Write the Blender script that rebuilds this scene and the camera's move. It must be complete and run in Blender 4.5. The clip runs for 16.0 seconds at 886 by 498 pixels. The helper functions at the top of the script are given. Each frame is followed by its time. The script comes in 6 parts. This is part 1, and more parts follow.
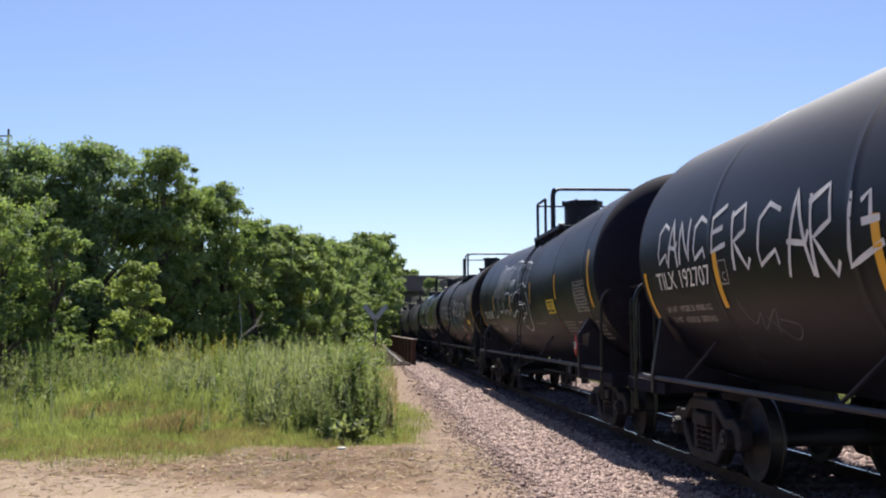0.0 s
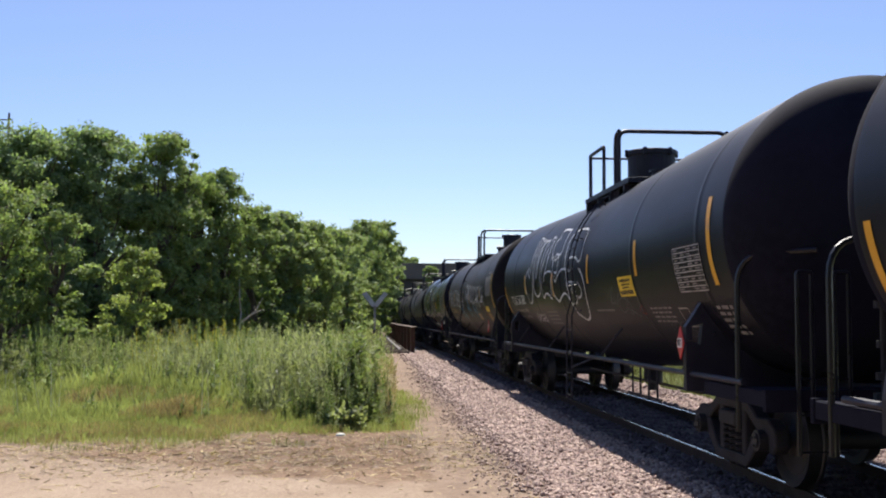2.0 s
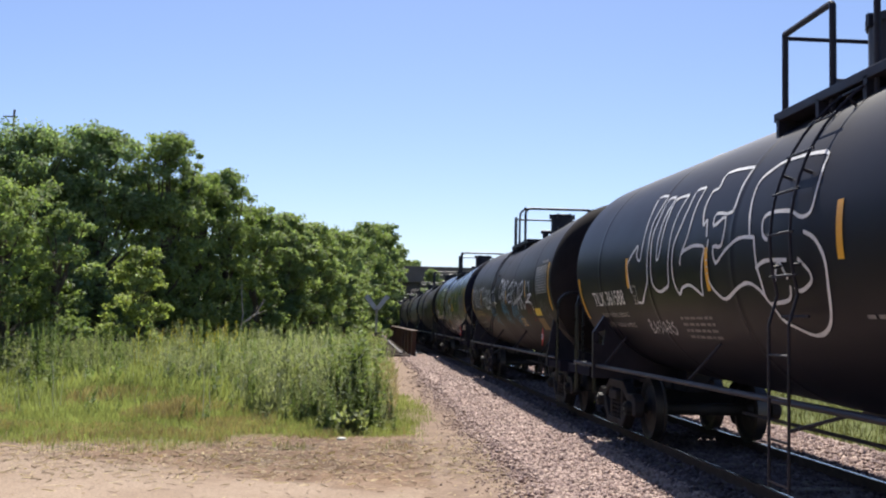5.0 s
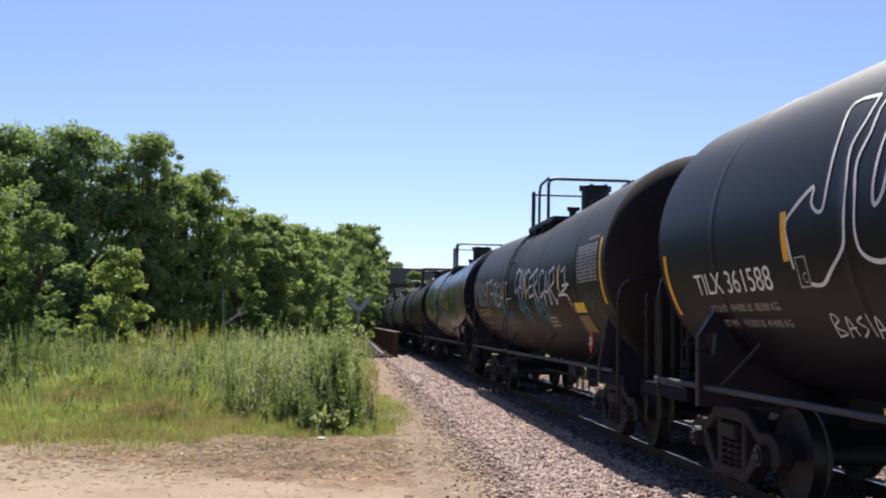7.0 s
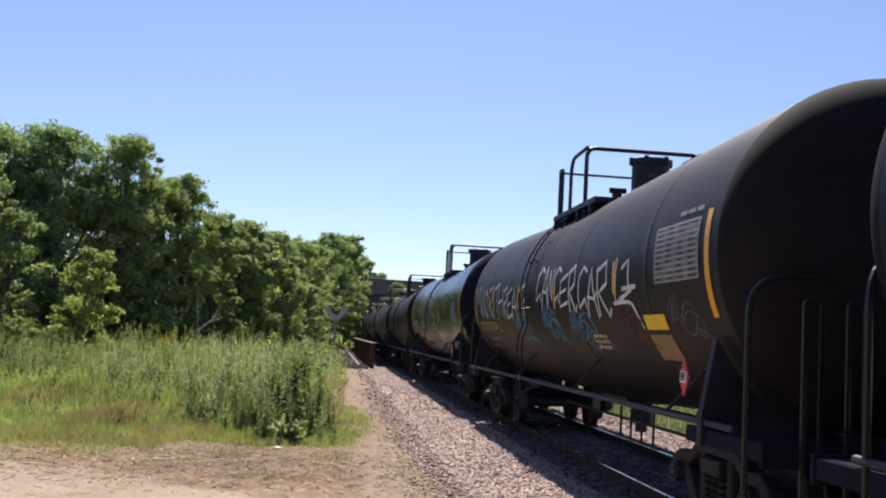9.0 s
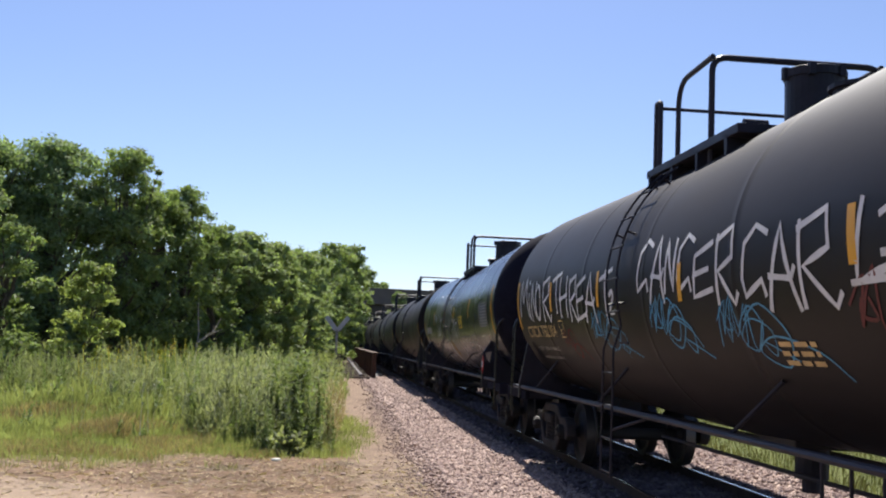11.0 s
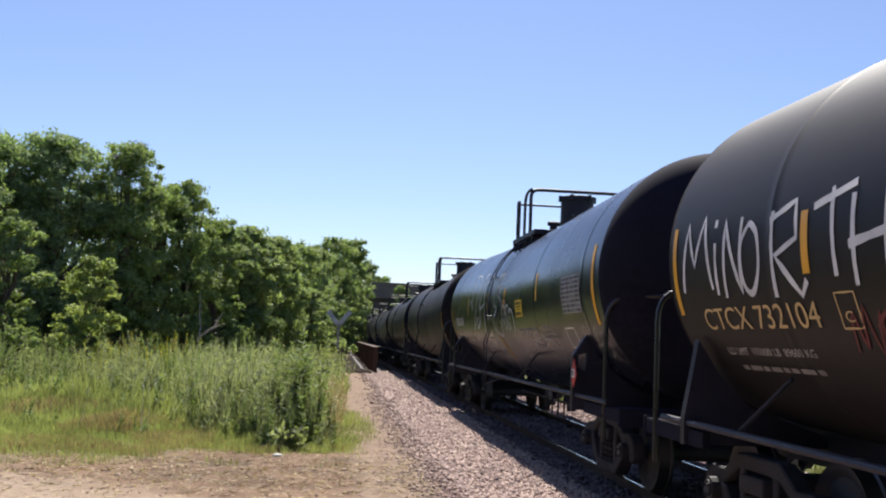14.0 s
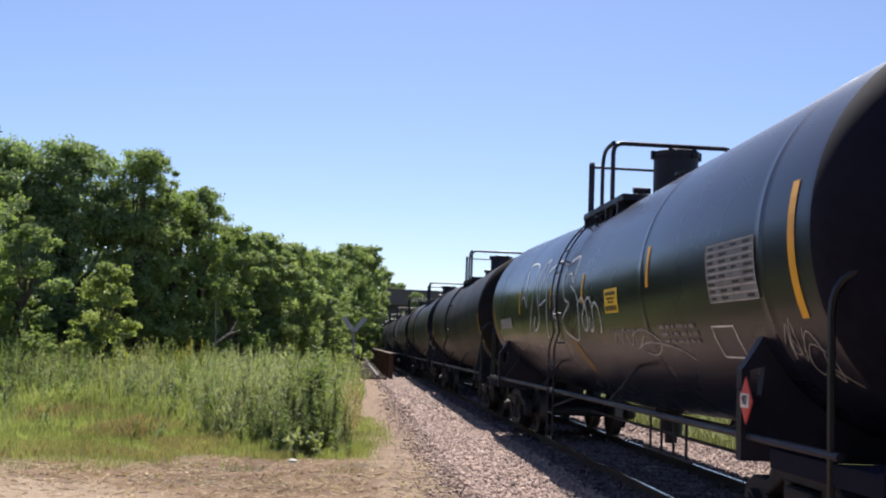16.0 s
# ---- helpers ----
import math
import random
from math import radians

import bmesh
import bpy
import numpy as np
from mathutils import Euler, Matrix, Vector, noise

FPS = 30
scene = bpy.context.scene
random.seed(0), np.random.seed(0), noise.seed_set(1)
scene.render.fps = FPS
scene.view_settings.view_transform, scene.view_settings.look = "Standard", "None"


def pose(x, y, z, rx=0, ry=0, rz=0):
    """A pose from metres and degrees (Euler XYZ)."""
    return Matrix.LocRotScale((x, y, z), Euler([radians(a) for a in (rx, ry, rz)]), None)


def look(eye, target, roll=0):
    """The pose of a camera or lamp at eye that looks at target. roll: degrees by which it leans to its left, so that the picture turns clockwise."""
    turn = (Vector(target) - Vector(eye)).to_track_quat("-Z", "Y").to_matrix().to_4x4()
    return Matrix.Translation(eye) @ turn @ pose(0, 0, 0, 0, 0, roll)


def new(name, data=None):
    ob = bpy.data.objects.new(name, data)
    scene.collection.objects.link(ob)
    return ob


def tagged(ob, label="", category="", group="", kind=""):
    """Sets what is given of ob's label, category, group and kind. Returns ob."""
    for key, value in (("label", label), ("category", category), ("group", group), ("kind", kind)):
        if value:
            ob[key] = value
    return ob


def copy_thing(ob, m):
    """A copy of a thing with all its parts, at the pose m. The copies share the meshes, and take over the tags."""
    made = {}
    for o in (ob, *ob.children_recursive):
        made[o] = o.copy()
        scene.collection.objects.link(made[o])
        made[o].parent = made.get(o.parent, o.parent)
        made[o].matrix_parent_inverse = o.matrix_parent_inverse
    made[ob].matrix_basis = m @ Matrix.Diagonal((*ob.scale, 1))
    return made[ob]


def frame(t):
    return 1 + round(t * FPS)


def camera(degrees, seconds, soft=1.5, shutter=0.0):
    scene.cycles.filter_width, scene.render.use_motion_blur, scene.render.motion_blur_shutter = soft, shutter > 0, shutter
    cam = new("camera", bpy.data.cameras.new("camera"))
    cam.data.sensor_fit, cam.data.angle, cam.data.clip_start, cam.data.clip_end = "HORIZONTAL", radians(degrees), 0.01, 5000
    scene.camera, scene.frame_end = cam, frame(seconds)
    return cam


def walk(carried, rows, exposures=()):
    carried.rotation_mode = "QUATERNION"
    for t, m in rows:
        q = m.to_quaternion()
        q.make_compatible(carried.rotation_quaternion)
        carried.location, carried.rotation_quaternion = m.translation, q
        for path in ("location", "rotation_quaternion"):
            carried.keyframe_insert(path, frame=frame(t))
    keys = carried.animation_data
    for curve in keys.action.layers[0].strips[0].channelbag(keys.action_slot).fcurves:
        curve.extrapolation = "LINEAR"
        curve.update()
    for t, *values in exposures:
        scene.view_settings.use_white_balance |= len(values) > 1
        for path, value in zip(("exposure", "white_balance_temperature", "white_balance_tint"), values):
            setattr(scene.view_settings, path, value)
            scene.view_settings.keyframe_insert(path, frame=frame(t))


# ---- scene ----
# camera: held by hand beside the track; rows of t, x, y, z, yaw, pitch, roll
cam = camera(46.38, 16.0, soft=2.1)
PATH = [
    (0.0, -0.001, 0.000, 1.630, -4.26, 4.52, 0.25),
    (0.5, -0.021, 0.007, 1.628, -4.48, 4.03, 0.23),
    (1.0, -0.025, -0.018, 1.628, -4.31, 4.05, 0.01),
    (1.5, -0.018, -0.045, 1.632, -4.55, 3.97, -0.22),
    (2.0, -0.008, -0.029, 1.630, -4.31, 3.86, -0.30),
    (2.5, -0.002, -0.023, 1.631, -4.28, 4.10, -0.81),
    (3.0, -0.007, -0.050, 1.639, -4.63, 3.91, -0.59),
    (3.5, -0.021, -0.068, 1.637, -4.99, 3.69, -0.68),
    (4.0, -0.039, -0.059, 1.651, -4.36, 3.53, -1.08),
    (4.2, -0.038, -0.062, 1.670, -4.19, 3.75, -1.26),
    (6.3, -0.005, 0.006, 1.632, -4.84, 4.21, -1.13),
    (6.5, 0.001, 0.012, 1.607, -5.03, 4.26, -1.14),
    (7.0, 0.003, -0.014, 1.622, -5.21, 4.17, -1.07),
    (7.5, 0.028, -0.026, 1.630, -6.49, 3.80, -0.40),
    (8.0, 0.077, 0.008, 1.648, -9.65, 3.40, 1.29),
    (8.5, 0.202, -0.055, 1.664, -7.86, 5.62, 0.24),
    (9.0, 0.333, -0.038, 1.650, -6.14, 4.91, -3.07),
    (9.2, 0.343, -0.056, 1.663, -5.16, 5.36, -2.16),
    (11.3, 0.427, -0.017, 1.659, -6.00, 5.38, -2.34),
    (11.5, 0.431, 0.003, 1.670, -5.56, 5.40, -2.27),
    (12.0, 0.447, 0.029, 1.667, -5.82, 5.69, -2.13),
    (12.5, 0.456, 0.038, 1.670, -6.25, 5.73, -2.65),
    (13.0, 0.443, 0.039, 1.662, -6.68, 6.09, -2.63),
    (13.5, 0.430, 0.054, 1.669, -6.34, 5.90, -2.69),
    (14.0, 0.427, 0.002, 1.682, -5.86, 5.04, -2.34),
    (14.5, 0.435, 0.003, 1.690, -4.51, 5.08, -1.82),
    (15.0, 0.428, -0.017, 1.672, -4.11, 5.26, -2.09),
    (15.5, 0.430, 0.044, 1.670, -4.34, 5.29, -2.26),
    (16.0, 0.432, 0.084, 1.653, -5.01, 5.38, -2.23),
]
walk(cam, [(t, pose(x, y, z, 90 + p, r, a)) for t, x, y, z, a, p, r in PATH])
SPEED, SLOW, EASE = 2.8281, -0.6617, -0.2916   # the train's way s(t), metres


def way(t):
    u = (t - 8) / 8
    return SPEED * (t - 8) + SLOW * u * u + EASE * u ** 3


# ---- light ----
world = bpy.data.worlds.new("sky")
scene.world = world
world.use_nodes = True
wn = world.node_tree
sky = wn.nodes.new("ShaderNodeTexSky")
sky.sky_type = "NISHITA"
sky.sun_disc = False
SUN = Vector((0.065, 0.75, 1.0)).normalized()
sky.sun_elevation = math.asin(SUN.z)
sky.sun_rotation = math.atan2(SUN.x, SUN.y)
sky.altitude, sky.air_density, sky.dust_density, sky.ozone_density = 200, 0.9, 0.45, 5.0
cast = wn.nodes.new("ShaderNodeMix")             # the hazy sky's slight violet cast
cast.data_type, cast.blend_type = "RGBA", "MULTIPLY"
cast.inputs[0].default_value, cast.inputs[7].default_value = 1.0, (1.035, 0.962, 1.02, 1)
wn.links.new(sky.outputs[0], cast.inputs[6])
wn.links.new(cast.outputs[2], wn.nodes["Background"].inputs[0])
wn.nodes["Background"].inputs[1].default_value = 0.078
sun = new("sun", bpy.data.lights.new("sun", "SUN"))
sun.data.energy, sun.data.angle, sun.data.color = 5.0, radians(0.53), (1.0, 0.95, 0.87)
sun.matrix_basis = look(SUN * 50, (0, 0, 0))
scene.view_settings.exposure = 0.84


# ---- materials ----
def material(name, base, rough=0.7, metal=0.0, vary=0.25, scale=3.0, fine=40.0, bump=0.15, tint=None, coat=0.0,
             random_by=None, through_light=0.0, stain=None, stretch=(1, 1, 1), spec=0.5, spread=1.0):
    """A surface with colour that varies at two scales, and fine relief."""
    m = bpy.data.materials.new(name)
    m.use_nodes = True
    n, l = m.node_tree.nodes, m.node_tree.links
    p = n["Principled BSDF"]
    p.inputs["Roughness"].default_value = rough
    p.inputs["Metallic"].default_value = metal
    p.inputs["Specular IOR Level"].default_value = spec
    if coat:
        p.inputs["Coat Weight"].default_value = coat
        p.inputs["Coat Roughness"].default_value = 0.12
    co = n.new("ShaderNodeTexCoord")
    mp = n.new("ShaderNodeMapping")
    mp.inputs["Scale"].default_value = stretch
    l.new(co.outputs["Object"], mp.inputs["Vector"])

    def clouds(s, detail=5.0):
        t = n.new("ShaderNodeTexNoise")
        t.inputs["Scale"].default_value = s
        t.inputs["Detail"].default_value = detail
        l.new(mp.outputs[0], t.inputs["Vector"])
        return t.outputs[0]

    def blend(f, a, b, kind="MIX"):
        x = n.new("ShaderNodeMix")
        x.data_type, x.blend_type = "RGBA", kind
        for sock, v in ((x.inputs[0], f), (x.inputs[6], a), (x.inputs[7], b)):
            if isinstance(v, bpy.types.NodeSocket):
                l.new(v, sock)
            elif isinstance(v, (int, float)):
                sock.default_value = v
            else:
                sock.default_value = (*v[:3], 1)
        return x.outputs[2]

    def ramp(v, a, b):
        r = n.new("ShaderNodeMapRange")
        r.inputs[1].default_value, r.inputs[2].default_value = a, b
        l.new(v, r.inputs[0])
        return r.outputs[0]

    big, small = clouds(scale), clouds(fine)
    dark = [c * (1 - vary) for c in base]
    light = [min(1, c * (1 + vary)) for c in (tint or base)]
    col = blend(ramp(big, 0.32, 0.68), dark, light)
    col = blend(ramp(small, 0.35, 0.65), col, blend(0.35 * vary / 0.25 if vary < 0.7 else 0.9, col, light), "MIX")
    if stain:
        col = blend(ramp(clouds(scale * 0.45, 8.0), 0.52, 0.7), col, stain)
    if random_by:
        if random_by == "island":
            g = n.new("ShaderNodeNewGeometry").outputs["Random Per Island"]
        else:
            g = n.new("ShaderNodeObjectInfo").outputs["Random"]
        hsv = n.new("ShaderNodeHueSaturation")
        r = n.new("ShaderNodeMapRange")
        r.inputs[3].default_value, r.inputs[4].default_value = 1 - 0.4 * spread, 1 + 0.45 * spread
        l.new(g, r.inputs[0])
        l.new(r.outputs[0], hsv.inputs["Value"])
        r = n.new("ShaderNodeMapRange")
        r.inputs[3].default_value, r.inputs[4].default_value = 0.485, 0.515
        l.new(g, r.inputs[0])
        l.new(r.outputs[0], hsv.inputs["Hue"])
        l.new(col, hsv.inputs["Color"])
        col = hsv.outputs[0]
    l.new(col, p.inputs["Base Color"])
    if bump:
        b = n.new("ShaderNodeBump")
        b.inputs["Strength"].default_value = bump
        b.inputs["Distance"].default_value = 0.02
        l.new(small, b.inputs["Height"])
        l.new(b.outputs[0], p.inputs["Normal"])
    rr = n.new("ShaderNodeMapRange")
    rr.inputs[1].default_value, rr.inputs[2].default_value = 0.3, 0.7
    rr.inputs[3].default_value, rr.inputs[4].default_value = max(0, rough - 0.08), min(1, rough + 0.08)
    l.new(big, rr.inputs[0])
    l.new(rr.outputs[0], p.inputs["Roughness"])
    if through_light:
        tr = n.new("ShaderNodeBsdfTranslucent")
        mx = n.new("ShaderNodeMixShader")
        mx.inputs[0].default_value = through_light
        tc = blend(1.0, col, (0.93, 1.0, 0.5), "MULTIPLY")
        l.new(tc, tr.inputs[0])
        l.new(p.outputs[0], mx.inputs[1])
        l.new(tr.outputs[0], mx.inputs[2])
        l.new(mx.outputs[0], n["Material Output"].inputs[0])
    return m


M_BLACK = material("black_tank_paint", (0.0092, 0.0087, 0.0147), 0.44, vary=0.3, scale=0.5, fine=9, bump=0.015, stain=(0.014, 0.0105, 0.0095), stretch=(1, 0.4, 1), spec=0.13)
M_BROWN = material("faded_brown_black_paint", (0.017, 0.0140, 0.0150), 0.5, vary=0.3, scale=0.5, fine=9, bump=0.02, stain=(0.022, 0.017, 0.0165), stretch=(1, 0.4, 1), spec=0.16)
M_GLOSS = material("glossy_blue_black_paint", (0.0072, 0.0082, 0.0182), 0.29, spec=0.42, vary=0.3, scale=0.4, fine=8, bump=0.004, stretch=(1, 0.4, 1))
M_FARPAINT = material("dusty_black_paint", (0.024, 0.024, 0.027), 0.45, vary=0.35, scale=0.5, fine=9, bump=0.03, stain=(0.045, 0.035, 0.03), spec=0.14)
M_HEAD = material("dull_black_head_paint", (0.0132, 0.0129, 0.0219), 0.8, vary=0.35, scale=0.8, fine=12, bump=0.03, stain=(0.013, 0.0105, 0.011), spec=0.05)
M_STEEL = material("black_steel_fittings", (0.0239, 0.0228, 0.0338), 0.5, spec=0.2, vary=0.3, scale=3, fine=50, bump=0.1)
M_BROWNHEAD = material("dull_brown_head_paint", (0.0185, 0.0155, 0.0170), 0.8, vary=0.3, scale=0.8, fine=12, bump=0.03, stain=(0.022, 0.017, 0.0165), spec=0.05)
M_TUBE = material("semi_gloss_black_tube", (0.0099, 0.0097, 0.0135), 0.32, spec=0.35, vary=0.25, scale=4, fine=40, bump=0.04)
M_TRUCK = material("grimy_cast_steel", (0.0257, 0.0228, 0.0252), 0.75, spec=0.25, vary=0.4, scale=5, fine=40, bump=0.3, stain=(0.022, 0.017, 0.013))
M_WHEEL = material("wheel_steel", (0.0198, 0.0180, 0.0198), 0.65, metal=0.0, vary=0.3, scale=4, fine=50, bump=0.15)
M_TREAD = material("polished_wheel_tread", (0.11, 0.105, 0.105), 0.5, metal=1.0, vary=0.1, scale=8, fine=60, bump=0.02)
M_RAILTOP = material("polished_rail_head", (0.55, 0.54, 0.52), 0.22, metal=1.0, vary=0.1, scale=4, fine=60, bump=0.02)
M_RAIL = material("rusty_rail_side", (0.0700, 0.0480, 0.0380), 0.9, spec=0.12, vary=0.3, scale=6, fine=60, bump=0.2)
M_TIE = material("weathered_creosote_timber", (0.11, 0.085, 0.065), 0.9, vary=0.4, scale=3, fine=30, bump=0.5, random_by="object", stretch=(0.3, 3, 3))
M_YELLOW = material("yellow_reflective_strip", (0.72, 0.36, 0.02), 0.45, vary=0.12, scale=4, fine=30, bump=0.02)
M_YSIGN = material("yellow_notice", (0.78, 0.52, 0.03), 0.5, vary=0.1, scale=4, fine=30, bump=0.02)
M_DIRTYYELLOW = material("dulled_yellow_panel", (0.24, 0.155, 0.065), 0.7, vary=0.3, scale=5, fine=30, bump=0.02)
M_WHITE = material("white_lettering", (0.74, 0.73, 0.70), 0.6, vary=0.12, scale=6, fine=40, bump=0.02)
M_GREYLET = material("dulled_lettering", (0.36, 0.34, 0.32), 0.7, vary=0.3, scale=6, fine=40, bump=0.02)
M_DULL = material("faint_lettering", (0.20, 0.18, 0.172), 0.7, vary=0.3, scale=6, fine=40, bump=0.02)
M_TAN = material("tan_lettering", (0.55, 0.38, 0.17), 0.6, vary=0.15, scale=6, fine=40, bump=0.02)
M_SPRAY = material("white_spray_paint", (0.62, 0.62, 0.64), 0.6, vary=0.15, scale=5, fine=40, bump=0.02)
M_FAINT = material("faded_grey_spray_paint", (0.10, 0.10, 0.11), 0.7, vary=0.4, scale=5, fine=40, bump=0.02)
M_BLUE = material("blue_spray_paint", (0.070, 0.250, 0.420), 0.6, vary=0.35, scale=5, fine=40, bump=0.02)
M_RED = material("dull_red_spray_paint", (0.11, 0.02, 0.018), 0.7, vary=0.4, scale=5, fine=40, bump=0.02)
M_PLACRED = material("red_placard", (0.55, 0.06, 0.06), 0.5, vary=0.1, scale=5, fine=40, bump=0.02)
M_INK = material("black_print", (0.02, 0.02, 0.02), 0.6, vary=0.2, scale=5, fine=40, bump=0.02)
M_BOARD = material("grey_stencil_panel", (0.1615, 0.1615, 0.1734), 0.6, vary=0.3, scale=6, fine=40, bump=0.02)
M_CONC = material("weathered_bridge_concrete", (0.1150, 0.1000, 0.0980), 0.9, vary=0.25, scale=0.4, fine=4, bump=0.2, stain=(0.075, 0.066, 0.064))
M_GIRDER = material("dark_bridge_steel", (0.055, 0.05, 0.052), 0.8, vary=0.3, scale=0.5, fine=6, bump=0.2)
M_RUST = material("rusty_brown_girder", (0.085, 0.045, 0.032), 0.85, vary=0.35, scale=1.5, fine=14, bump=0.25)
M_GALV = material("dull_galvanised_steel", (0.30, 0.30, 0.30), 0.6, metal=0.4, vary=0.2, scale=3, fine=30, bump=0.1)
M_SIGN = material("weathered_sign_board_back", (0.4200, 0.4480, 0.4900), 0.6, vary=0.15, scale=3, fine=30, bump=0.05)
M_POLE = material("weathered_pole_timber", (0.10, 0.08, 0.065), 0.9, vary=0.3, scale=3, fine=30, bump=0.2)
M_STONE = material("pinkish_grey_ballast_stone", (0.3217, 0.2200, 0.1849), 0.9, vary=0.2, scale=4, fine=50, bump=0.3, random_by="island", tint=(0.3451, 0.2515, 0.2200))
# stones round the rails: the train's shade is put into their darker colour
M_STONESHADE = material("shade_darkened_ballast_stone", (0.1085, 0.0840, 0.0875), 0.95, spec=0.12, vary=0.3, scale=4, fine=50, bump=0.3, random_by="island", tint=(0.1488, 0.1155, 0.1190))
M_BARK = material("grey_brown_bark", (0.10, 0.08, 0.06), 0.95, vary=0.4, scale=4, fine=22, bump=0.6, stretch=(3, 3, 0.6))
M_DEADWOOD = material("bleached_dead_wood", (0.48, 0.42, 0.36), 0.9, vary=0.2, scale=6, fine=30, bump=0.3)
M_LEAF = material("tree_leaf_green", (0.2318, 0.3148, 0.1318), 0.65, vary=0.3, scale=0.7, fine=3, bump=0, random_by="island", through_light=0.48, tint=(0.2867, 0.3355, 0.1586), spec=0.2, spread=0.65)
M_LEAFBLUE = material("dark_tree_leaf", (0.1947, 0.2690, 0.1392), 0.65, vary=0.3, scale=0.7, fine=3, bump=0, random_by="island", through_light=0.48, tint=(0.2537, 0.3210, 0.1711), spec=0.2, spread=0.65)
M_LEAFOLIVE = material("olive_tree_leaf", (0.1898, 0.2587, 0.1064), 0.65, vary=0.3, scale=0.7, fine=3, bump=0, random_by="island", through_light=0.48, tint=(0.2516, 0.3090, 0.1323), spec=0.2, spread=0.65)
M_LEAFLIGHT = material("light_tree_leaf", (0.3300, 0.4070, 0.1430), 0.65, vary=0.3, scale=0.4, fine=3, bump=0, random_by="island", through_light=0.48, tint=(0.3575, 0.3960, 0.1595), spec=0.2)
M_WEED = material("tall_weed_green", (0.1855, 0.2180, 0.1100), 0.65, vary=0.45, scale=1.5, fine=3, bump=0, random_by="island", through_light=0.5, tint=(0.2597, 0.2780, 0.1600), spec=0.2, spread=0.65)
M_WEEDGREY = material("grey_green_weed", (0.2500, 0.2780, 0.1750), 0.65, vary=0.42, scale=1.5, fine=3, bump=0, random_by="island", through_light=0.5, tint=(0.310, 0.322, 0.220), spec=0.2, spread=0.65)
M_WEEDDARK = material("dark_weed_green", (0.1250, 0.1750, 0.0700), 0.65, vary=0.42, scale=1.5, fine=3, bump=0, random_by="island", through_light=0.5, tint=(0.1875, 0.2313, 0.1000), spec=0.2, spread=0.65)
M_GRASS = material("meadow_grass_green", (0.1814, 0.2170, 0.0953), 0.65, vary=0.45, scale=0.6, fine=3, bump=0, random_by="island", through_light=0.5, tint=(0.2631, 0.2778, 0.1367), spec=0.2, spread=0.65)
M_VERGE = material("muted_verge_grass", (0.092, 0.1, 0.046), 0.65, vary=0.35, scale=0.6, fine=3, bump=0, random_by="island", through_light=0.4, tint=(0.135, 0.126, 0.066), spec=0.2)
M_STRAW = material("dry_straw_grass", (0.4, 0.31, 0.19), 0.8, vary=0.3, scale=0.8, fine=4, bump=0, random_by="island", through_light=0.25)
M_CHAFF = material("brown_dry_stems", (0.2100, 0.1500, 0.1000), 0.9, vary=0.35, scale=2, fine=10, bump=0, random_by="island")
M_FLOWER = material("yellow_weed_flowers", (0.42, 0.36, 0.03), 0.6, vary=0.2, scale=2, fine=8, bump=0, random_by="island", through_light=0.3)
M_PALE = material("pale_flower_heads", (0.62, 0.62, 0.55), 0.7, vary=0.2, scale=2, fine=8, bump=0)
M_BIRD = material("dark_feathers", (0.03, 0.03, 0.035), 0.7, vary=0.2, scale=20, fine=80, bump=0.05)


